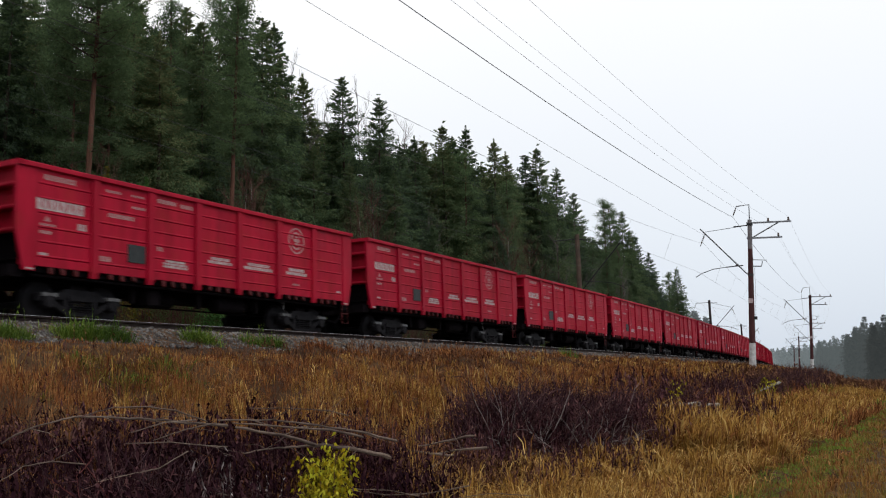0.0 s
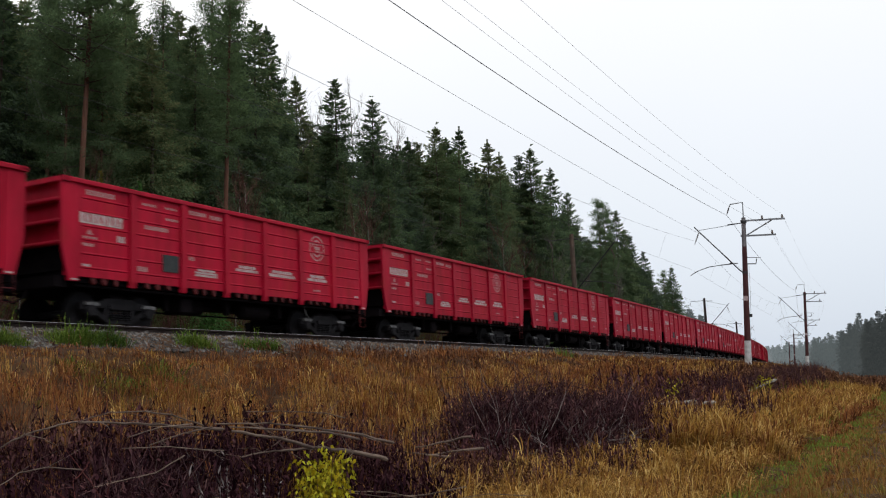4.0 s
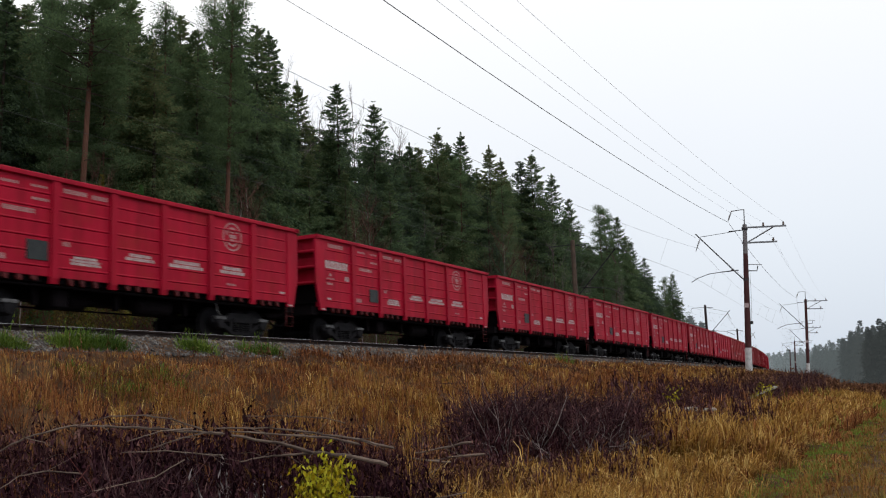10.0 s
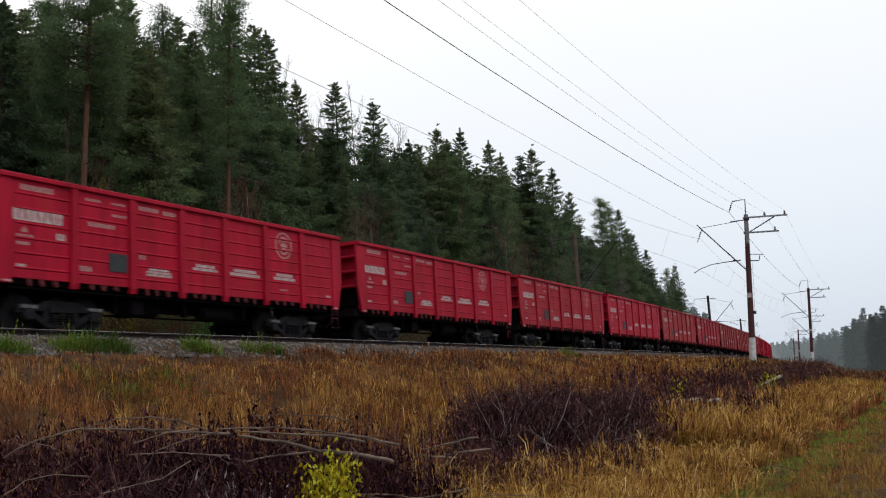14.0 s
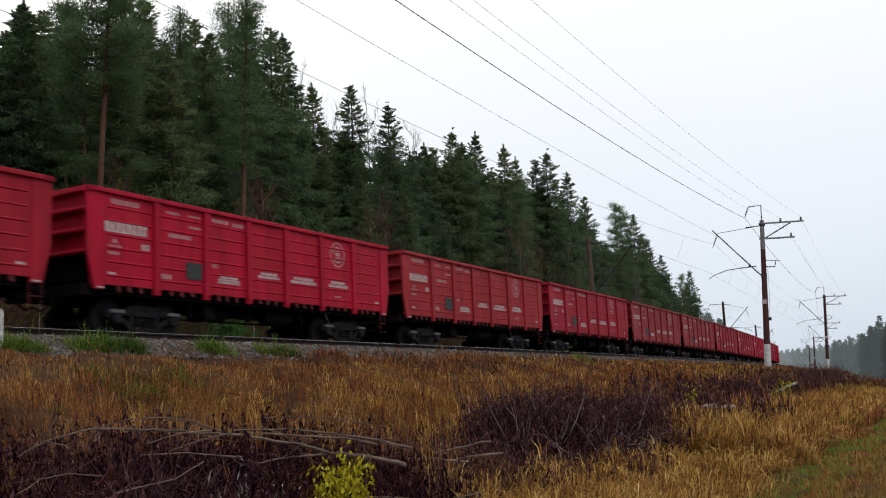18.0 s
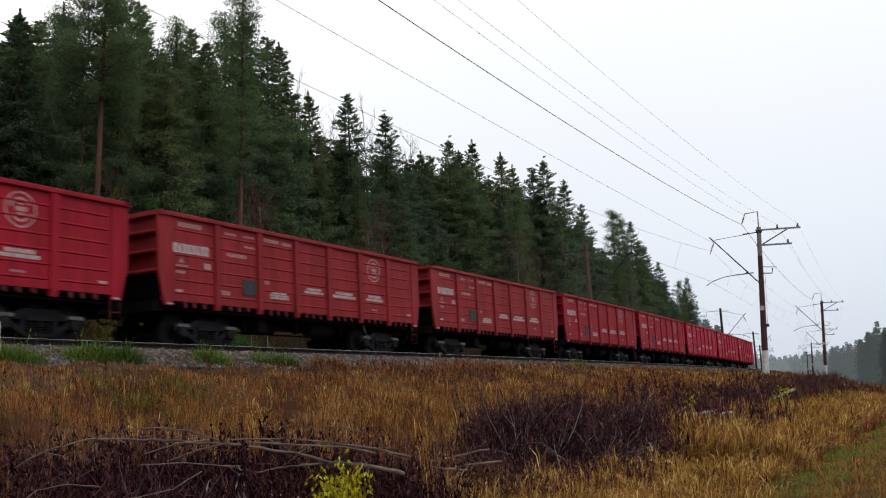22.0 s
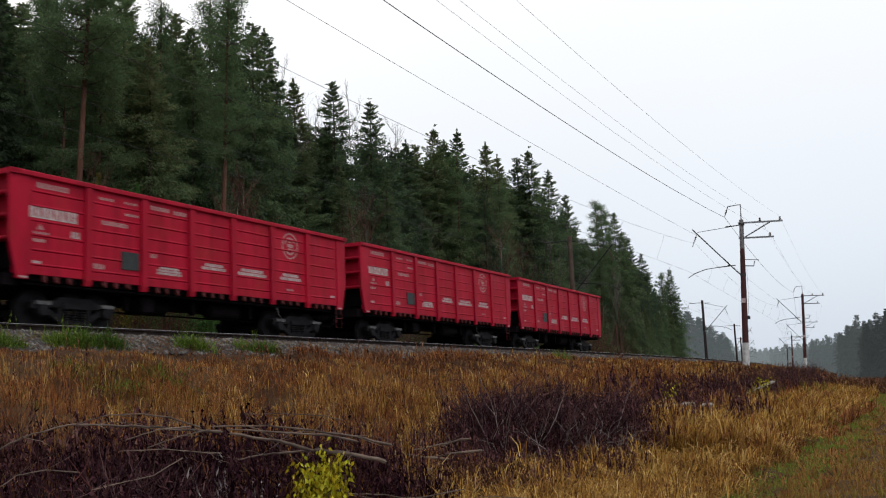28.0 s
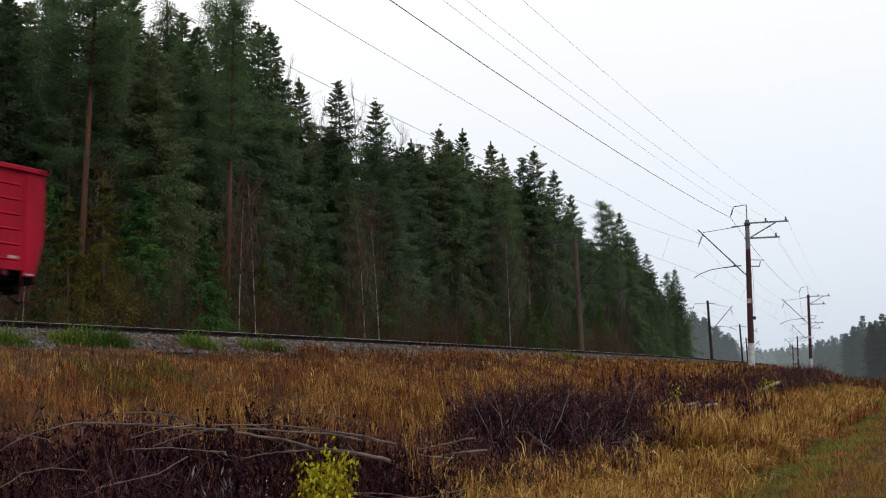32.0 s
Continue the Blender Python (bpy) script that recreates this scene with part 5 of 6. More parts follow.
def tussocks(name, x, y, rng, per, h0, h1, w0, w1, spread, material, label, comb=(0.0, 0.0), crest=False):
    """Clumps of arching blades that bend outwards from each clump's heart, some fallen over."""
    patch = 0.5 + 0.5 * np.sin(2.6 * x + 1.3 * np.sin(3.1 * y)) * np.sin(3.4 * y + 1.2 * np.sin(2.2 * x))
    big = np.repeat((0.45 + 0.8 * rng.random(len(x))) * (0.62 + 0.75 * patch), per)
    n = len(x) * per
    cx, cy = np.repeat(x, per), np.repeat(y, per)
    a = rng.uniform(0, math.tau, n)
    r = rng.random(n) ** 0.7
    x, y = cx + np.cos(a) * r * 0.09 * big, cy + np.sin(a) * r * 0.09 * big
    z = ground_np(x, y) - 0.03
    h = (h0 + (h1 - h0) * rng.random(n)) * big
    if crest:
        h = h * np.clip((-6.9 - su_np(x, y)[1]) / 2.6, 0.24, 1.0)
    l = spread * (0.25 + r) * rng.uniform(0.4, 1.5, n)
    dx, dy = np.cos(a) * l + comb[0], np.sin(a) * l + comb[1]
    w = (w0 + (w1 - w0) * rng.random(n)) * np.clip(np.hypot(x, y) / 14, 0.7, 3.0)
    sa = a + math.pi / 2 + rng.normal(0, 0.6, n)
    sd = np.stack([np.cos(sa) * w / 2, np.sin(sa) * w / 2, np.zeros(n)], -1)
    b = np.stack([x, y, z], -1)
    bend = np.hypot(dx, dy)
    up = h / np.sqrt(1 + bend * bend)
    mid = b + np.stack([dx * up * 0.5, dy * up * 0.5, up * 0.72], -1)
    tip = b + np.stack([dx * up * 1.25, dy * up * 1.25, up * (1.05 - 0.45 * np.clip(bend, 0, 1.5))], -1)
    return tagged(bent_blades(name, b, mid, tip, sd, material), label, "grass", kind="stuff")


# the slope: matted low brown grass with thin taller stalks and straw clumps
x, y = scatter(8000, 2, 36, -12.6, -7.2, g_rng, 1.4)
tussocks("dry_grass", x, y, g_rng, 17, 0.12, 0.36, 0.004, 0.009, 0.95, M_DRY, "matted rust-brown dead grass on the embankment slope", crest=True)
x, y = scatter(3200, 32, 115, -12.6, -7.2, g_rng, 1.3)
tussocks("dry_grass", x, y, g_rng, 12, 0.2, 0.5, 0.008, 0.015, 0.6, M_DRY, "matted rust-brown dead grass on the embankment slope", crest=True)
x, y = clumped(*scatter(2600, 3, 60, -12.0, -7.4, g_rng, 1.4), g_rng, 6)
blades("grass_stalks", x, y, g_rng, 0.2, 0.5, 0.005, 0.009, 0.22, M_DRY, "thin upright brown grass stalks on the slope", 0.12, crest=True)
x, y = scatter(1000, 8, 40, -11.4, -7.6, g_rng, 1.1)
tussocks("straw_grass", x, y, g_rng, 14, 0.2, 0.45, 0.005, 0.01, 0.6, M_STRAW, "pale straw tufts among the brown grass", crest=True)
x, y = scatter(420, 24, 110, -8.2, -6.9, g_rng, 1.2)
tussocks("straw_grass", x, y, g_rng, 10, 0.14, 0.3, 0.006, 0.011, 0.7, M_STRAW, "golden straw at the edge of the ballast")
x, y = scatter(1500, 38, 110, -10.8, -7.6, g_rng, 1.2)
tussocks("straw_grass", x, y, g_rng, 10, 0.3, 0.65, 0.007, 0.012, 0.5, M_STRAW, "pale straw tufts along the top of the slope", crest=True)
# growth on the ballast shoulder
x, y = scatter(1400, 21, 110, -7.5, -6.85, g_rng, 1.2)
tussocks("dry_grass", x, y, g_rng, 12, 0.08, 0.22, 0.006, 0.012, 0.9, M_DRY, "brown grass creeping up the ballast shoulder")
x, y = scatter(260, 15, 24, -7.9, -7.1, g_rng)
tussocks("dry_grass", x, y, g_rng, 12, 0.15, 0.3, 0.005, 0.01, 0.8, M_DRY, "brown grass at the edge of the ballast")
# the foot of the slope and the strip beside the path
x, y = scatter(1800, 8, 20, -15.9, -12.6, g_rng, 1.0, 0.03)
tussocks("straw_grass", x, y, g_rng, 20, 0.13, 0.36, 0.008, 0.014, 1.3, M_STRAW, "flattened golden straw grass at the foot of the slope", (-0.2, -0.3))
x, y = scatter(480, 8, 20, -15.9, -12.2, g_rng, 1.0, 0.03)
tussocks("dry_grass", x, y, g_rng, 18, 0.12, 0.35, 0.008, 0.014, 0.9, M_DRY, "matted brown grass at the foot of the slope")
x, y = scatter(330, 9.5, 19, -15.9, -13.3, g_rng, 1.0, 0.03)
tussocks("straw_grass", x, y, g_rng, 24, 0.25, 0.55, 0.009, 0.017, 1.1, M_STRAW, "bent pale straw tussocks at the foot of the slope", (-0.15, -0.25))
x, y = scatter(1600, 18, 46, -15.9, -12.75, g_rng, 1.4, 0.03)
tussocks("straw_grass", x, y, g_rng, 34, 0.3, 0.7, 0.009, 0.018, 0.6, M_STRAW, "long arching golden straw grass beside the path", (-0.12, -0.22))
x, y = scatter(1100, 18, 60, -15.9, -11.6, g_rng, 1.3, 0.03)
tussocks("dry_grass", x, y, g_rng, 24, 0.3, 0.6, 0.009, 0.016, 0.6, M_DRY, "brown grass among the straw beside the path")
x, y = scatter(2600, 44, 140, -15.9, -12.5, g_rng, 1.3, 0.025)
tussocks("straw_grass", x, y, g_rng, 14, 0.3, 0.65, 0.009, 0.018, 0.5, M_STRAW, "long golden straw grass beside the path")
x, y = scatter(90, 7.2, 10.4, -14.6, -13.0, g_rng)
tussocks("straw_grass", x, y, g_rng, 14, 0.3, 0.7, 0.007, 0.013, 1.0, M_STRAW, "arching pale straw among the dark weeds")
x, y = scatter(60, 6.6, 9.0, -14.2, -12.8, g_rng)
tussocks("dry_grass", x, y, g_rng, 16, 0.3, 0.65, 0.006, 0.011, 0.8, M_DRY, "rust-brown grass among the dark weeds")
x, y = scatter(70, 7.5, 11, -15.6, -14.0, g_rng)
tussocks("straw_grass", x, y, g_rng, 20, 0.3, 0.6, 0.006, 0.012, 0.7, M_STRAW, "straw grass around the yellow bush")
# path and meadow
x, y = scatter(110, 9, 60, -16.3, -15.7, g_rng, 1.5, 0.03, 0.03)
tussocks("straw_grass", x, y, g_rng, 16, 0.15, 0.45, 0.008, 0.015, 1.0, M_STRAW, "straw tufts leaning over the edge of the path", (-0.1, -0.2))
x, y = scatter(260, 10, 70, -17.4, -16.4, g_rng, 1.5, 0.03, 0.03)
tussocks("meadow_grass", x, y, g_rng, 14, 0.08, 0.25, 0.008, 0.015, 0.9, M_MEADOW, "brown grass tufts on the path")
x, y = scatter(90, 24, 60, -15.6, -13.4, g_rng)
tussocks("green_grass", x, y, g_rng, 18, 0.3, 0.6, 0.008, 0.015, 0.6, M_PATHGRASS, "yellow-green grass among the straw")
x, y = clumped(*scatter(7000, 9, 95, -17.1, -15.9, g_rng, 1.7, 0.03, 0.03), g_rng, 7)
blades("path_grass", x, y, g_rng, 0.04, 0.14, 0.008, 0.016, 0.6, M_PATHGRASS, "short green grass on the trodden path", 0.07)
x, y = scatter(7000, 11, 110, -26, -16.7, g_rng, 2.2, 0.0, 0.03)
tussocks("meadow_grass", x, y, g_rng, 14, 0.08, 0.3, 0.008, 0.015, 0.8, M_MEADOW, "low brown and olive meadow grass beyond the path")


x, y = scatter(190, 8.9, 10.9, -9.6, -8.3, g_rng)
tussocks("green_grass", x, y, g_rng, 14, 0.06, 0.24, 0.006, 0.012, 1.3, M_OLIVEGRASS, "yellow-green grass patch on the slope")
x, y = scatter(40, 6.6, 9.5, -10.0, -8.8, g_rng)
tussocks("green_grass", x, y, g_rng, 12, 0.06, 0.24, 0.006, 0.012, 1.3, M_OLIVEGRASS, "yellow-green grass patch on the slope")


for s, u, n, wide in ((9.55, -9.1, 12, 0.12), (10.75, -8.85, 14, 0.14), (9.2, -8.6, 6, 0.08)):
    x, y, _ = on_line(s, u)
    x, y = x + g_rng.normal(0, wide, n), y + g_rng.normal(0, wide, n)
    tussocks("green_grass", x, y, g_rng, 12, 0.12, 0.34, 0.007, 0.013, 1.2, M_GREENGRASS, "small green plant in the brown grass of the slope")
# brown clumps across the path and green plants at the edge of the straw
x, y = scatter(80, 13.5, 22, -17.2, -16.4, g_rng)
tussocks("dry_grass", x, y, g_rng, 18, 0.08, 0.28, 0.007, 0.013, 1.2, M_DRY, "trampled brown grass across the path")
x, y = scatter(34, 17, 30, -16.2, -15.7, g_rng)
tussocks("dry_grass", x, y, g_rng, 18, 0.15, 0.4, 0.007, 0.013, 1.0, M_DRY, "brown grass leaning over the edge of the path")
x, y = scatter(700, 18, 50, -15.9, -12.4, g_rng, 1.3)
tussocks("dry_grass", x, y, g_rng, 20, 0.3, 0.66, 0.008, 0.015, 0.7, M_DRY, "rust-brown grass among the straw beside the path")
x, y = scatter(26, 38, 66, -13.6, -12.0, g_rng)
tussocks("green_grass", x, y, g_rng, 16, 0.4, 0.95, 0.012, 0.022, 0.5, M_OLIVEGRASS, "olive green plants among the straw")


def weeds(name, x, y, rng, h0, h1, material, label, heads=6, head=0.05, stem=0.006):
    """Dead standing stalks, each with drooping dark leaves and a seed head."""
    n = len(x)
    z = ground_np(x, y) - 0.03
    h = h0 + (h1 - h0) * rng.random(n)
    far = np.clip(np.hypot(x, y) / 12, 0.8, 3)
    a = rng.uniform(0, math.tau, n)
    l = np.abs(rng.normal(0, 0.32, n))
    tipx, tipy = x + np.cos(a) * l * h, y + np.sin(a) * l * h
    out = []
    for ang in (0.0, math.pi / 2):
        sd = np.stack([np.cos(a + ang) * stem * far, np.sin(a + ang) * stem * far, np.zeros(n)], -1)
        base, tip = np.stack([x, y, z], -1), np.stack([tipx, tipy, z + h], -1)
        out.append(np.stack([base - sd, base + sd, tip + sd * 0.4, tip - sd * 0.4], 1))
    for k in range(heads):
        f = 0.45 + 0.55 * (k + rng.random(n)) / heads
        c = np.stack([x + (tipx - x) * f, y + (tipy - y) * f, z + h * f], -1)
        b = rng.uniform(0, math.tau, n)
        ln = head * rng.uniform(0.7, 1.7, n) * np.clip(far, 0.8, 2)
        d = np.stack([np.cos(b) * ln * 0.55, np.sin(b) * ln * 0.55, rng.uniform(-1.5, 0.5, n) * ln], -1)
        sd = np.stack([-np.sin(b) * ln * 0.17, np.cos(b) * ln * 0.17, np.zeros(n)], -1)
        out.append(np.stack([c, c + d * 0.5 - sd, c + d, c + d * 0.5 + sd], 1))
    ob = quads(name, np.concatenate(out), material)
    return tagged(ob, label, "weeds", kind="stuff")


def green_tufts():
    rng = np.random.default_rng(77)
    for s, u, n, wide in TUFTS:
        x, y, _ = on_line(s, u)
        x, y = x + rng.normal(0, wide, n), y + rng.normal(0, 0.12, n)
        tussocks("green_weeds", x[: n // 2], y[: n // 2], rng, 8, 0.1, 0.3, 0.005, 0.01, 1.0, M_GREENGRASS, "fresh green grass tuft at the edge of the ballast")
        k = max(2, n // 60)
        weeds("green_weeds", x[:k], y[:k], rng, 0.3, 0.52, M_GREENGRASS, "tall green sprigs in the grass tuft", 9, 0.03, 0.002)


green_tufts()
w_rng = np.random.default_rng(202)
x, y = scatter(420, 8.6, 12.6, -13.9, -12.2, w_rng)
weeds("dead_weeds", x, y, w_rng, 0.15, 0.45, M_BROWNWEED, "low brown dead weeds beside the brush", 12, 0.06, 0.005)
x, y = scatter(600, 3, 8.2, -11.9, -10.8, w_rng)
weeds("dead_weeds", x, y, w_rng, 0.25, 0.55, M_WEED, "dark purple-brown dead weeds at the foot of the slope", 12, 0.07)
x, y = scatter(40, 8.4, 11.4, -13.7, -12.7, w_rng)
tussocks("straw_grass", x, y, w_rng, 14, 0.35, 0.7, 0.007, 0.012, 0.9, M_STRAW, "long pale arching grass among dark weeds")
x, y = scatter(1500, 0.5, 6.5, -14.6, -12.4, w_rng)
weeds("dead_weeds", x, y, w_rng, 0.25, 0.6, M_DARKWEED, "low dense dark purple-brown dead weeds", 14, 0.075)
x, y = scatter(420, 10, 24, -9.0, -7.3, w_rng)
weeds("dead_weeds", x, y, w_rng, 0.15, 0.36, M_BROWNWEED, "dark dead stalks at the top of the slope", 5, 0.035, 0.003)
x, y = scatter(300, 4, 9.5, -10.8, -8.3, w_rng)
weeds("dead_weeds", x, y, w_rng, 0.2, 0.45, M_WEED, "dark dead stalks in the brown grass", 5, 0.035, 0.003)
x, y = scatter(220, 9, 20, -11.8, -9.6, w_rng, 0.8)
tussocks("straw_grass", x, y, w_rng, 12, 0.25, 0.55, 0.005, 0.01, 0.8, M_STRAW, "pale straw clumps on the lower slope")
x, y = scatter(2000, 1.5, 9.3, -14.4, -11.7, w_rng)
weeds("dead_weeds", x, y, w_rng, 0.35, 0.85, M_DARKWEED, "dense dark purple-brown dead weeds with hanging leaves", 14, 0.075)
x, y = scatter(240, 8, 16, -13.4, -11.8, w_rng)
weeds("dead_weeds", x, y, w_rng, 0.4, 0.9, M_WEED, "dark dead weeds with seed heads", 9, 0.05)
x, y = scatter(1100, 18, 70, -9.2, -7.0, w_rng, 1.3)
weeds("dead_weeds", x, y, w_rng, 0.12, 0.4, M_BROWNWEED, "dark dead stalks at the top of the slope", 5, 0.04, 0.004)
x, y = scatter(260, 9, 80, -12.5, -9, w_rng, 1.2)
weeds("dead_weeds", x, y, w_rng, 0.35, 0.7, M_BROWNWEED, "scattered brown dead stalks in the grass", 6, 0.05, 0.005)
x, y = scatter(2600, 80, 330, -24, -9.0, w_rng, 1.5)
weeds("dead_weeds", x, y, w_rng, 0.5, 1.3, M_BROWNWEED, "dark brown thicket of dead stalks far down the line", 10, 0.16, 0.012)
x, y = scatter(420, 11.2, 16.5, -14.4, -12.7, w_rng)
weeds("dead_weeds", x, y, w_rng, 0.2, 0.55, M_WEED, "low dark dead weeds in front of the brush heap", 10, 0.045, 0.004)
x, y = scatter(900, 25, 80, -12.0, -10.0, w_rng, 1.1)
weeds("dead_weeds", x, y, w_rng, 0.4, 0.85, M_WEED, "dark dead weeds along the foot of the slope", 10, 0.06, 0.006)
x, y = scatter(900, 46, 95, -11.6, -9.0, w_rng, 1.2)
weeds("dead_weeds", x, y, w_rng, 0.4, 0.9, M_BROWNWEED, "brown dead stalks on the far slope", 10, 0.09, 0.007)
x, y = scatter(260, 17, 30, -14.2, -12.4, w_rng)
weeds("dead_weeds", x, y, w_rng, 0.6, 1.1, M_WEED, "dark dead stalks in the straw", 8, 0.05, 0.006)


def brush_pile(x, y, w, d, h, n, seed, label, material=None):
    """A heap of cut brush: a tangle of dark stems leaning all ways."""
    rng = np.random.default_rng(seed)
    t = thing("brush_pile", label, "brush pile", "heaps of cut brush")
    t.matrix_basis = pose(x, y, ground_at(x, y))
    bm = bmesh.new()
    for k in range(n):
        px, py = rng.normal(0, w * 0.42), rng.normal(0, d * 0.42)
        fall = max(0.25, 1 - (px / w) ** 2 - (py / d) ** 2)
        a = rng.uniform(0, math.tau)
        p0 = (px, py, ground_at(x + px, y + py) - ground_at(x, y) + rng.uniform(0, 0.35) * h * fall)
        branch_out(bm, p0, (math.cos(a) * 0.7, math.sin(a) * 0.7, rng.uniform(0.25, 1.1)), h * fall * rng.uniform(0.5, 1.1), 0.011, 1, rng, 3, 0.5, 0.1)
    tagged(part("brushwood", bm, material or M_BRUSH, t), kind="stuff")
    q = []
    for k in range(n * 8):
        px, py = rng.normal(0, w * 0.4), rng.normal(0, d * 0.4)
        fall = max(0.2, 1 - (px / w) ** 2 - (py / d) ** 2)
        c = np.array((px, py, ground_at(x + px, y + py) - ground_at(x, y) + rng.uniform(0.0, 1.0) * h * fall))
        q.append(spray_quads(c, rng.normal(0, 1, 3), rng.uniform(0.08, 0.26), rng.uniform(0.01, 0.026), 0.2, rng))
    tagged(quads("twiggery", np.array(q), M_WEED, t), kind="stuff")
    return t


def heap_weeds(cx, cy, wx, wy, n, h0, h1, label):
    x, y = cx + w_rng.normal(0, wx, n), cy + w_rng.normal(0, wy, n)
    weeds("dead_weeds", x, y, w_rng, h0, h1, M_WEED, label, 12, 0.045, 0.005)


heap_weeds(14.6, 7.0, 0.6, 0.35, 380, 0.4, 0.95, "dark dead weeds standing in the brush heap")
heap_weeds(16.6, 6.7, 0.9, 0.4, 520, 0.4, 1.0, "dark dead weeds standing in the brush heap")
heap_weeds(18.3, 6.35, 0.5, 0.2, 260, 0.7, 1.15, "tall dark dead stalks at the end of the brush heap")
heap_weeds(9.6, 6.2, 0.45, 0.3, 200, 0.3, 0.65, "dark dead weeds beside the fallen branches")
brush_pile(15.4, 6.55, 0.9, 0.4, 0.8, 260, 317, "heap of dark cut brush at the foot of the slope")
brush_pile(17.4, 6.45, 0.9, 0.4, 0.85, 260, 318, "heap of dark cut brush at the foot of the slope")
brush_pile(14.5, 7.1, 1.0, 0.7, 1.0, 360, 301, "big heap of dark cut brush at the foot of the slope")
brush_pile(16.8, 7.0, 1.2, 0.9, 1.05, 420, 302, "big heap of dark cut brush at the foot of the slope")
brush_pile(19.2, 7.0, 1.1, 0.8, 1.0, 320, 312, "big heap of dark cut brush at the foot of the slope")
brush_pile(22.6, 7.5, 1.5, 0.7, 0.75, 190, 303, "heap of dark cut brush at the foot of the slope")
brush_pile(28.0, 8.0, 2.0, 0.7, 0.75, 190, 304, "heap of dark cut brush at the foot of the slope")
brush_pile(35.5, 8.5, 2.6, 0.8, 0.85, 200, 305, "heap of dark cut brush at the foot of the slope")
brush_pile(45.0, 9.0, 3.8, 1.0, 1.0, 280, 306, "heap of dark cut brush at the foot of the slope")
brush_pile(59.0, 10.4, 5.5, 1.3, 1.2, 280, 308, "low dark thicket below the line")
brush_pile(76.0, 11.9, 6.5, 1.6, 1.3, 260, 309, "low dark thicket below the line")
brush_pile(95.0, 14.0, 8.0, 2.0, 1.4, 240, 313, "low dark thicket below the line")
brush_pile(6.0, 6.3, 1.6, 1.0, 0.7, 260, 307, "tangled dark brush in front of the slope")
brush_pile(8.6, 6.9, 1.2, 0.7, 0.5, 90, 310, "tangled dark brush in front of the slope")
for k, (px, py, n) in enumerate(((13.9, 6.75, 11), (14.5, 6.3, 14), (15.4, 6.1, 12), (16.3, 6.05, 10), (17.3, 6.1, 8))):
    brush_pile(px, py, 0.7, 0.3, 1.0, n, 321 + k, "pale bare branches sticking out of the brush heap", M_GREYTWIG)

brush_pile(7.0, 6.1, 0.9, 0.35, 0.4, 22, 315, "thin pale branches tangled under the long branches", M_GREYTWIG)
brush_pile(10.3, 6.3, 0.7, 0.35, 0.35, 20, 316, "pale broken branches in the grass beside the brush", M_GREYTWIG)
brush_pile(5.3, 5.6, 1.0, 0.5, 0.75, 22, 314, "reddish thin stems in the dark brush", M_REDSTEM)
x, y = on_line(17.6, -13.9)[:2]
weeds("dead_weeds", x + w_rng.normal(0, 0.13, 26), y + w_rng.normal(0, 0.13, 26), w_rng, 0.45, 0.8, M_WEED, "dark dead stalks standing in the straw", 10, 0.05, 0.005)
x, y = 6.05 + w_rng.normal(0, 0.22, 16), 5.3 + w_rng.normal(0, 0.14, 16)
weeds("dead_weeds", x, y, w_rng, 0.65, 1.1, M_PALELEAF, "dead weeds with pale hanging leaves", 9, 0.05, 0.0014)


def stick(points, r, label, bark=None):
    bm = bmesh.new()
    n = len(points)
    rng = np.random.default_rng(int(r * 1e5) + n)
    fine = [Vector(a).lerp(Vector(b), j / 4) for a, b in zip(points, points[1:]) for j in range(4)] + [Vector(points[-1])]
    fine = [p + Vector(rng.normal(0, 0.28 * r, 3)) for p in fine]
    last = len(fine) - 1
    fine.append(fine[-1] + (fine[-1] - fine[-2]).normalized() * r * 1.6)
    tube(bm, fine, [r * (0.5 + 0.5 * k / last) * rng.uniform(0.84, 1.16) for k in range(last + 1)] + [r * 0.35], 7)
    for k in range(1, n - 1):
        for _ in range(2):
            d = rng.normal(0, 1, 3) * (1, 1, 0.5)
            branch_out(bm, points[k], d / np.linalg.norm(d), rng.uniform(0.2, 0.55) * (1 if r < 0.04 else 2), min(0.005, r * 0.35), 0, rng, 3, 0.4, 0.0)
    return tagged(part("fallen_branch", bm, bark or M_STICK), label, "branch", "fallen branches on the brush")


stick([(5.39, 7.21, 1.27), (5.6, 7.14, 1.38), (5.91, 6.99, 1.46), (6.15, 6.88, 1.45), (6.52, 6.65, 1.41), (6.85, 6.42, 1.36), (7.07, 6.29, 1.33)], 0.013, "long grey weathered branch lying on dark brush")
stick([(7.12, 6.43, 1.38), (7.54, 6.13, 1.36), (7.89, 5.86, 1.29), (8.24, 5.57, 1.21), (8.52, 5.35, 1.11)], 0.013, "grey weathered branch lying on dark brush")
stick([(6.93, 6.06, 1.32), (7.29, 5.8, 1.23), (7.56, 5.62, 1.12), (7.87, 5.38, 1.06), (8.13, 5.18, 0.98)], 0.023, "thick forked grey branch lying on dark brush")
stick([(6.97, 6.0, 1.08), (7.21, 5.93, 1.11), (7.45, 5.86, 1.11), (7.72, 5.73, 1.11)], 0.012, "thin grey branch lying on dark brush")
stick([(7.14, 6.27, 1.35), (7.48, 6.09, 1.31), (7.86, 5.83, 1.26), (8.23, 5.56, 1.17)], 0.013, "thin grey branch lying on dark brush")
stick([(6.06, 7.06, 1.46), (6.34, 6.96, 1.53), (6.63, 6.84, 1.53), (6.89, 6.74, 1.48), (7.16, 6.61, 1.37)], 0.009, "thin arched branch above dark brush")
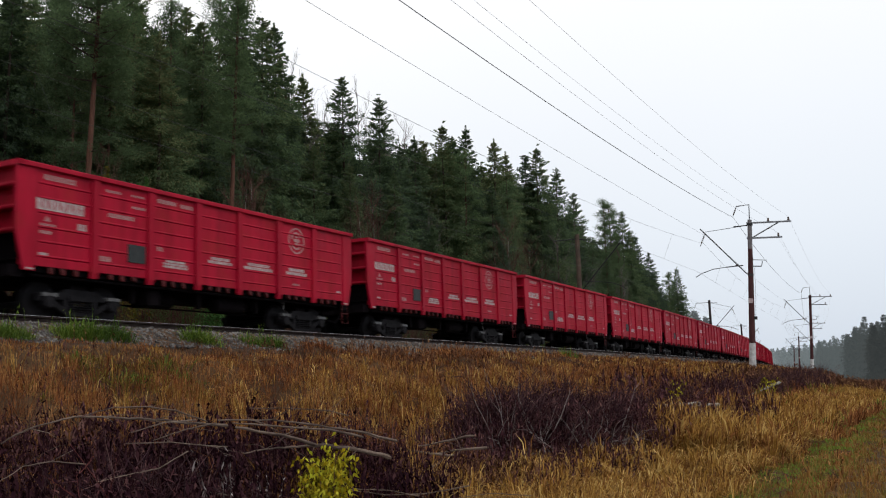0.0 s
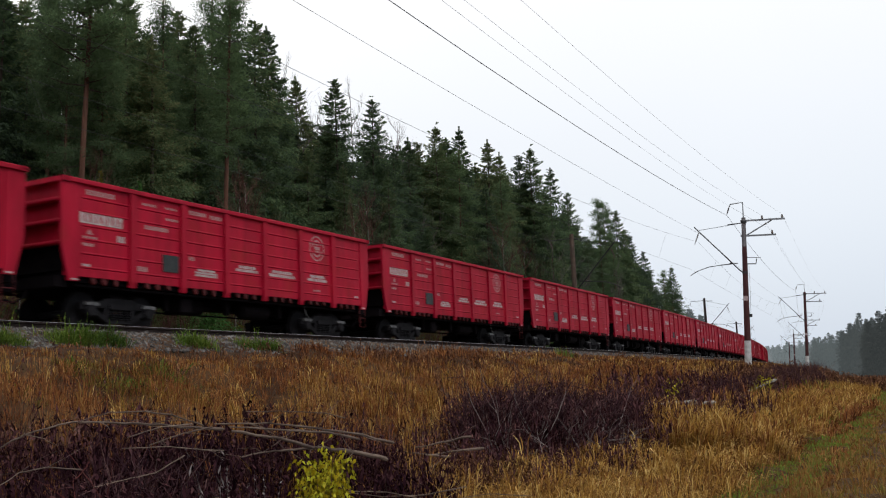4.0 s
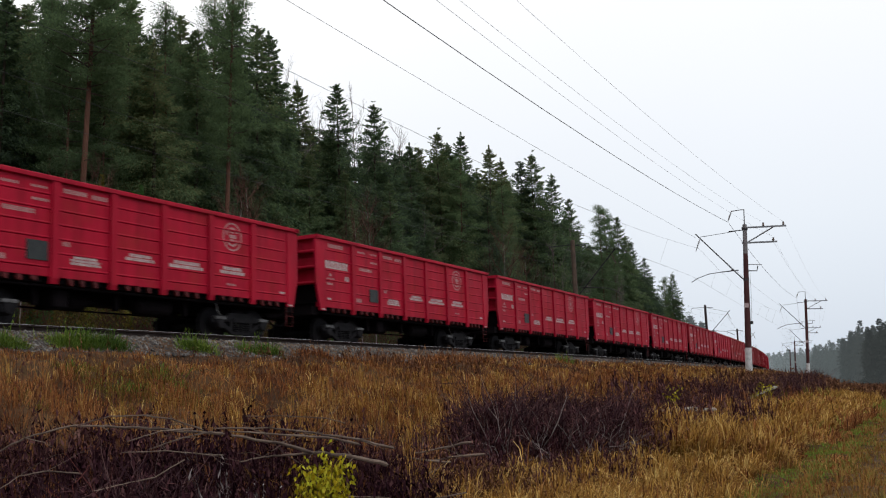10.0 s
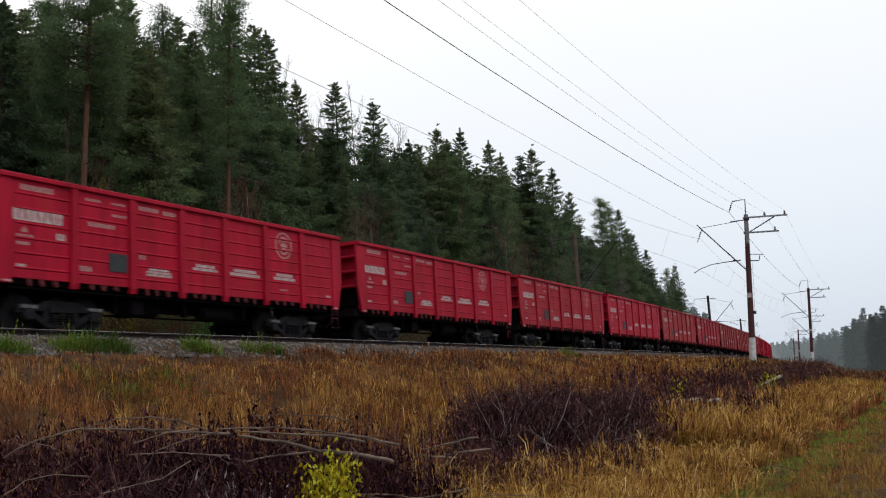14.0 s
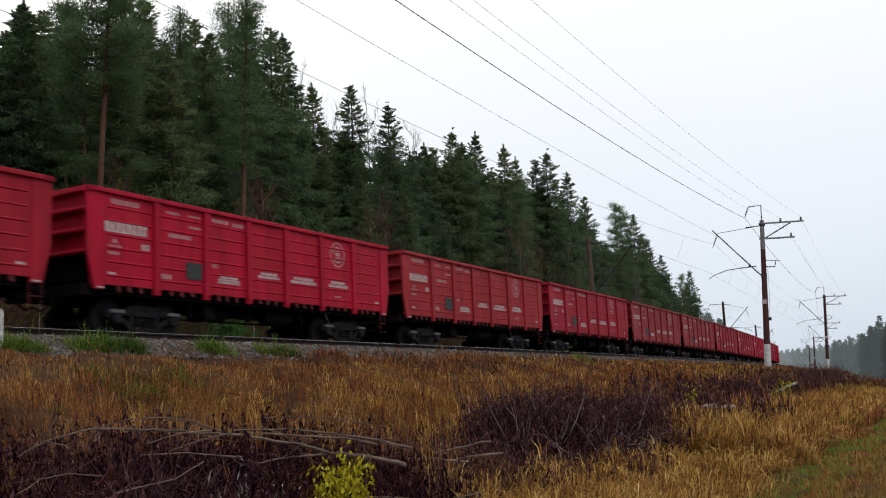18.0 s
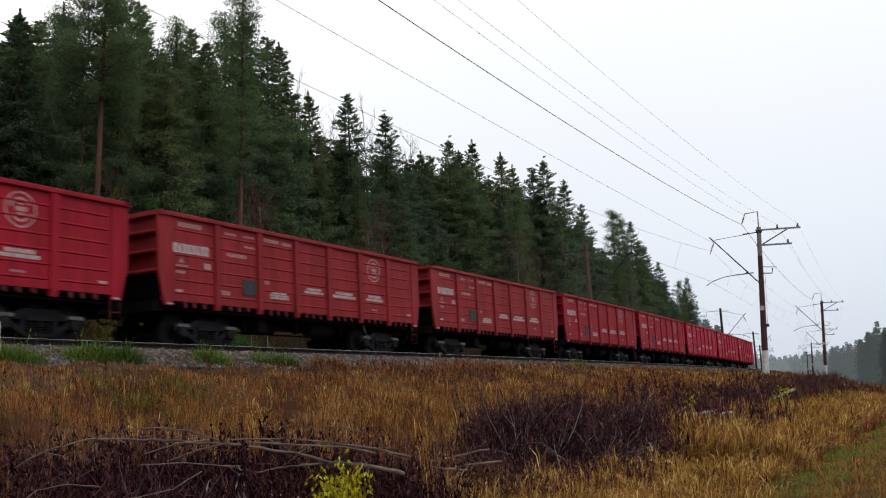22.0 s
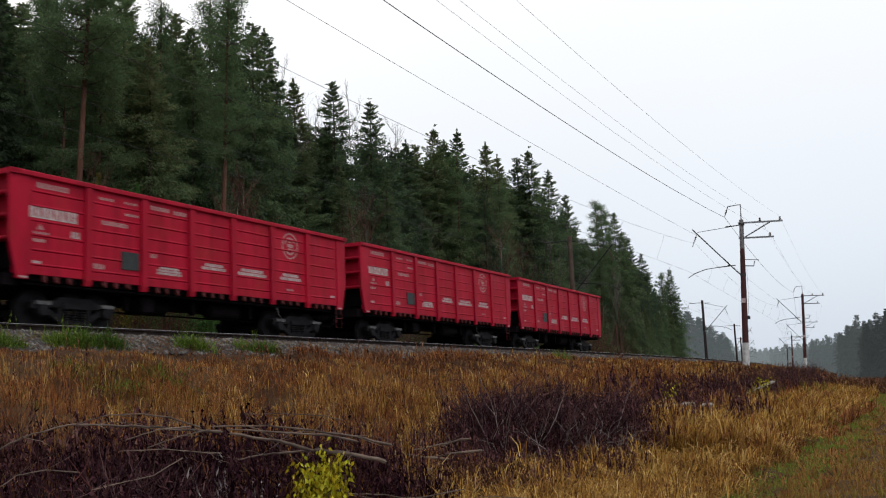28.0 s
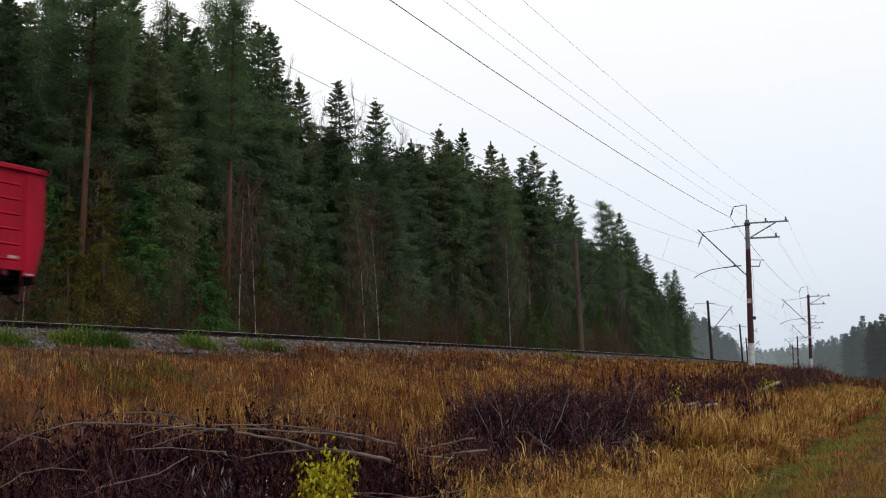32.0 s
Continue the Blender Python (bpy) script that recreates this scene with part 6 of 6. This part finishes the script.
stick([(4.55, 6.08, 1.07), (4.74, 6.09, 1.15), (4.95, 6.06, 1.17), (5.2, 6.0, 1.13)], 0.006, "thin grey branch in dark brush")
stick([(5.04, 5.69, 1.02), (5.26, 5.64, 1.05), (5.51, 5.56, 1.08), (5.74, 5.49, 1.19)], 0.0055, "thin pale branch in dark brush")
stick([(5.86, 6.29, 1.24), (6.21, 6.14, 1.23), (6.53, 5.99, 1.18), (6.72, 5.97, 1.16)], 0.007, "thin grey branch in dark brush")
stick([(6.03, 6.41, 1.32), (6.35, 6.34, 1.39), (6.66, 6.28, 1.4)], 0.008, "thin grey branch in dark brush")
stick([(6.3, 6.43, 1.24), (6.63, 6.35, 1.32), (6.93, 6.29, 1.36)], 0.008, "thin grey branch in dark brush")
stick([(7.39, 6.28, 1.48), (7.71, 6.13, 1.47), (8.09, 5.86, 1.43), (8.32, 5.79, 1.37)], 0.006, "thin bent twig above dark brush")
for k in range(16):
    px, py = 5.2 + 3.0 * w_rng.random(), 0.0
    py = 9.9 - 0.62 * px + w_rng.normal(0, 0.2)
    pz, a, n = ground_at(px, py) + 0.38, w_rng.uniform(-0.9, -0.3), w_rng.uniform(0.25, 0.5)
    stick([(px + n * j * math.cos(a), py + n * j * math.sin(a), pz + 0.05 * math.sin(1.4 * j + k) - 0.02 * j) for j in range(4)], w_rng.uniform(0.004, 0.008), "thin grey branch in dark brush")
stick([(11.15, 6.68, 0.88), (11.35, 6.35, 0.94), (11.51, 6.05, 1.0)], 0.017, "weathered grey log lying in dry grass")
stick([(11.11, 6.35, 0.80), (11.26, 6.09, 0.84), (11.41, 5.81, 0.85)], 0.018, "weathered grey log lying in dry grass")
stick([(10.50, 6.60, 0.90), (10.68, 6.30, 0.84), (10.85, 6.00, 0.79)], 0.016, "weathered grey log lying in dry grass")
stick([(24.29, 7.86, 0.98), (24.99, 7.31, 1.06), (25.64, 6.87, 1.05)], 0.05, "pale birch log lying in the grass", M_BIRCH)
stick([(26.4, 7.5, 0.9), (26.8, 7.1, 0.98), (27.2, 6.75, 0.98)], 0.045, "pale birch log lying in the grass", M_BIRCH)
stick([(39.4, 8.63, 1.02), (39.7, 8.05, 1.25), (40.0, 7.5, 1.5)], 0.055, "pale birch log leaning on brush", M_BIRCH)


def leaf_bush(x, y, h, w, n, seed, label, low=0.35, size=0.05, leaf=None):
    rng = np.random.default_rng(seed)
    t = thing("leafy_bush", label, "bush")
    t.matrix_basis = pose(x, y, ground_at(x, y))
    bm, q = bmesh.new(), []
    for k in range(11):
        a = k * 2.4
        tip = np.array((math.cos(a) * w * rng.uniform(0.3, 0.9), math.sin(a) * w * rng.uniform(0.3, 0.9), h * rng.uniform(0.84, 1.0)))
        mid = tip * (0.45, 0.45, 0.55)
        tube(bm, [(0, 0, 0), tuple(mid), tuple(tip)], [0.008, 0.006, 0.002], 4)
        for i in range(n // 11):
            f = low + (1 - low) * rng.random()
            c = (mid * (1 - f) + tip * f) + rng.normal(0, 0.055, 3)
            d = np.array((rng.normal(0, 0.55), rng.normal(0, 0.55), -0.9))
            d /= np.linalg.norm(d)
            sd = np.cross(d, rng.normal(0, 1, 3))
            sd /= np.linalg.norm(sd)
            l = size * rng.uniform(0.7, 1.25)
            q.append([c, c + d * l * 0.36 - sd * l * 0.3, c + d * l * 1.1, c + d * l * 0.36 + sd * l * 0.3])
    part("branchwork", bm, M_TWIG, t)
    quads("foliage", np.array(q), leaf or M_YELLOW, t)
    return t


leaf_bush(5.70, 4.155, 1.13, 0.19, 2300, 401, "small bush with bright yellow-green leaves", 0.0, 0.038)
leaf_bush(25.5, 7.35, 1.15, 0.25, 60, 402, "thin sapling with a few yellow leaves", 0.2, 0.07)
leaf_bush(38.5, 7.6, 1.2, 0.5, 90, 403, "thin sapling with a few yellow leaves", 0.2, 0.09)


# ---- ballast stones ----
def ballast(s0, s1, u0, u1, n, seed, size, label):
    rng = np.random.default_rng(seed)
    s = s0 + (s1 - s0) * rng.random(n) ** 1.4
    u = u0 + (u1 - u0) * rng.random(n)
    x, y = line_np(s, u)
    z = ground_np(x, y) - 0.012
    r = size * rng.uniform(0.6, 1.3, n)
    corner = np.array([(1, 0, 0), (0, 1, 0), (-1, 0, 0), (0, -1, 0), (0, 0, 1), (0, 0, -1)], float)
    v = corner[None] * rng.uniform(0.6, 1.2, (n, 6, 1)) + rng.normal(0, 0.16, (n, 6, 3))
    ang = rng.uniform(0, math.tau, n)
    c, sn = np.cos(ang)[:, None], np.sin(ang)[:, None]
    vx, vy = v[..., 0] * c - v[..., 1] * sn, v[..., 0] * sn + v[..., 1] * c
    v = np.stack([vx, vy, v[..., 2] * 0.75], -1) * r[:, None, None] + np.stack([x, y, z], -1)[:, None]
    faces = np.array([(0, 1, 4), (1, 2, 4), (2, 3, 4), (3, 0, 4), (1, 0, 5), (2, 1, 5), (3, 2, 5), (0, 3, 5)])
    f = (np.arange(n)[:, None, None] * 6 + faces[None]).reshape(-1, 3)
    ob = raw("ballast_stones", v.reshape(-1, 3).tolist(), f.tolist(), M_BALLAST)
    return tagged(ob, label, "ballast", kind="stuff")


ballast(5, 70, -7.3, -5.9, 26000, 501, 0.044, "loose grey crushed-stone ballast on the shoulder")
ballast(5, 60, -6.0, -3.3, 5000, 502, 0.045, "grey crushed-stone ballast between the sleepers")


# ---- concrete post at the edge of the ballast ----
post = thing("marker_post", "short whitewashed concrete post at the edge of the ballast", "post")
post.matrix_basis = pose(8.88, 12.47, 2.4, 0, 0, 4)
bm = bmesh.new()
prism(bm, [(-0.1, 0.0), (0.1, 0.0), (0.095, 0.68), (0.06, 0.72), (-0.06, 0.72), (-0.095, 0.68)], -0.09, 0.09)
part("shaft", bm, M_POST, post)


motions()
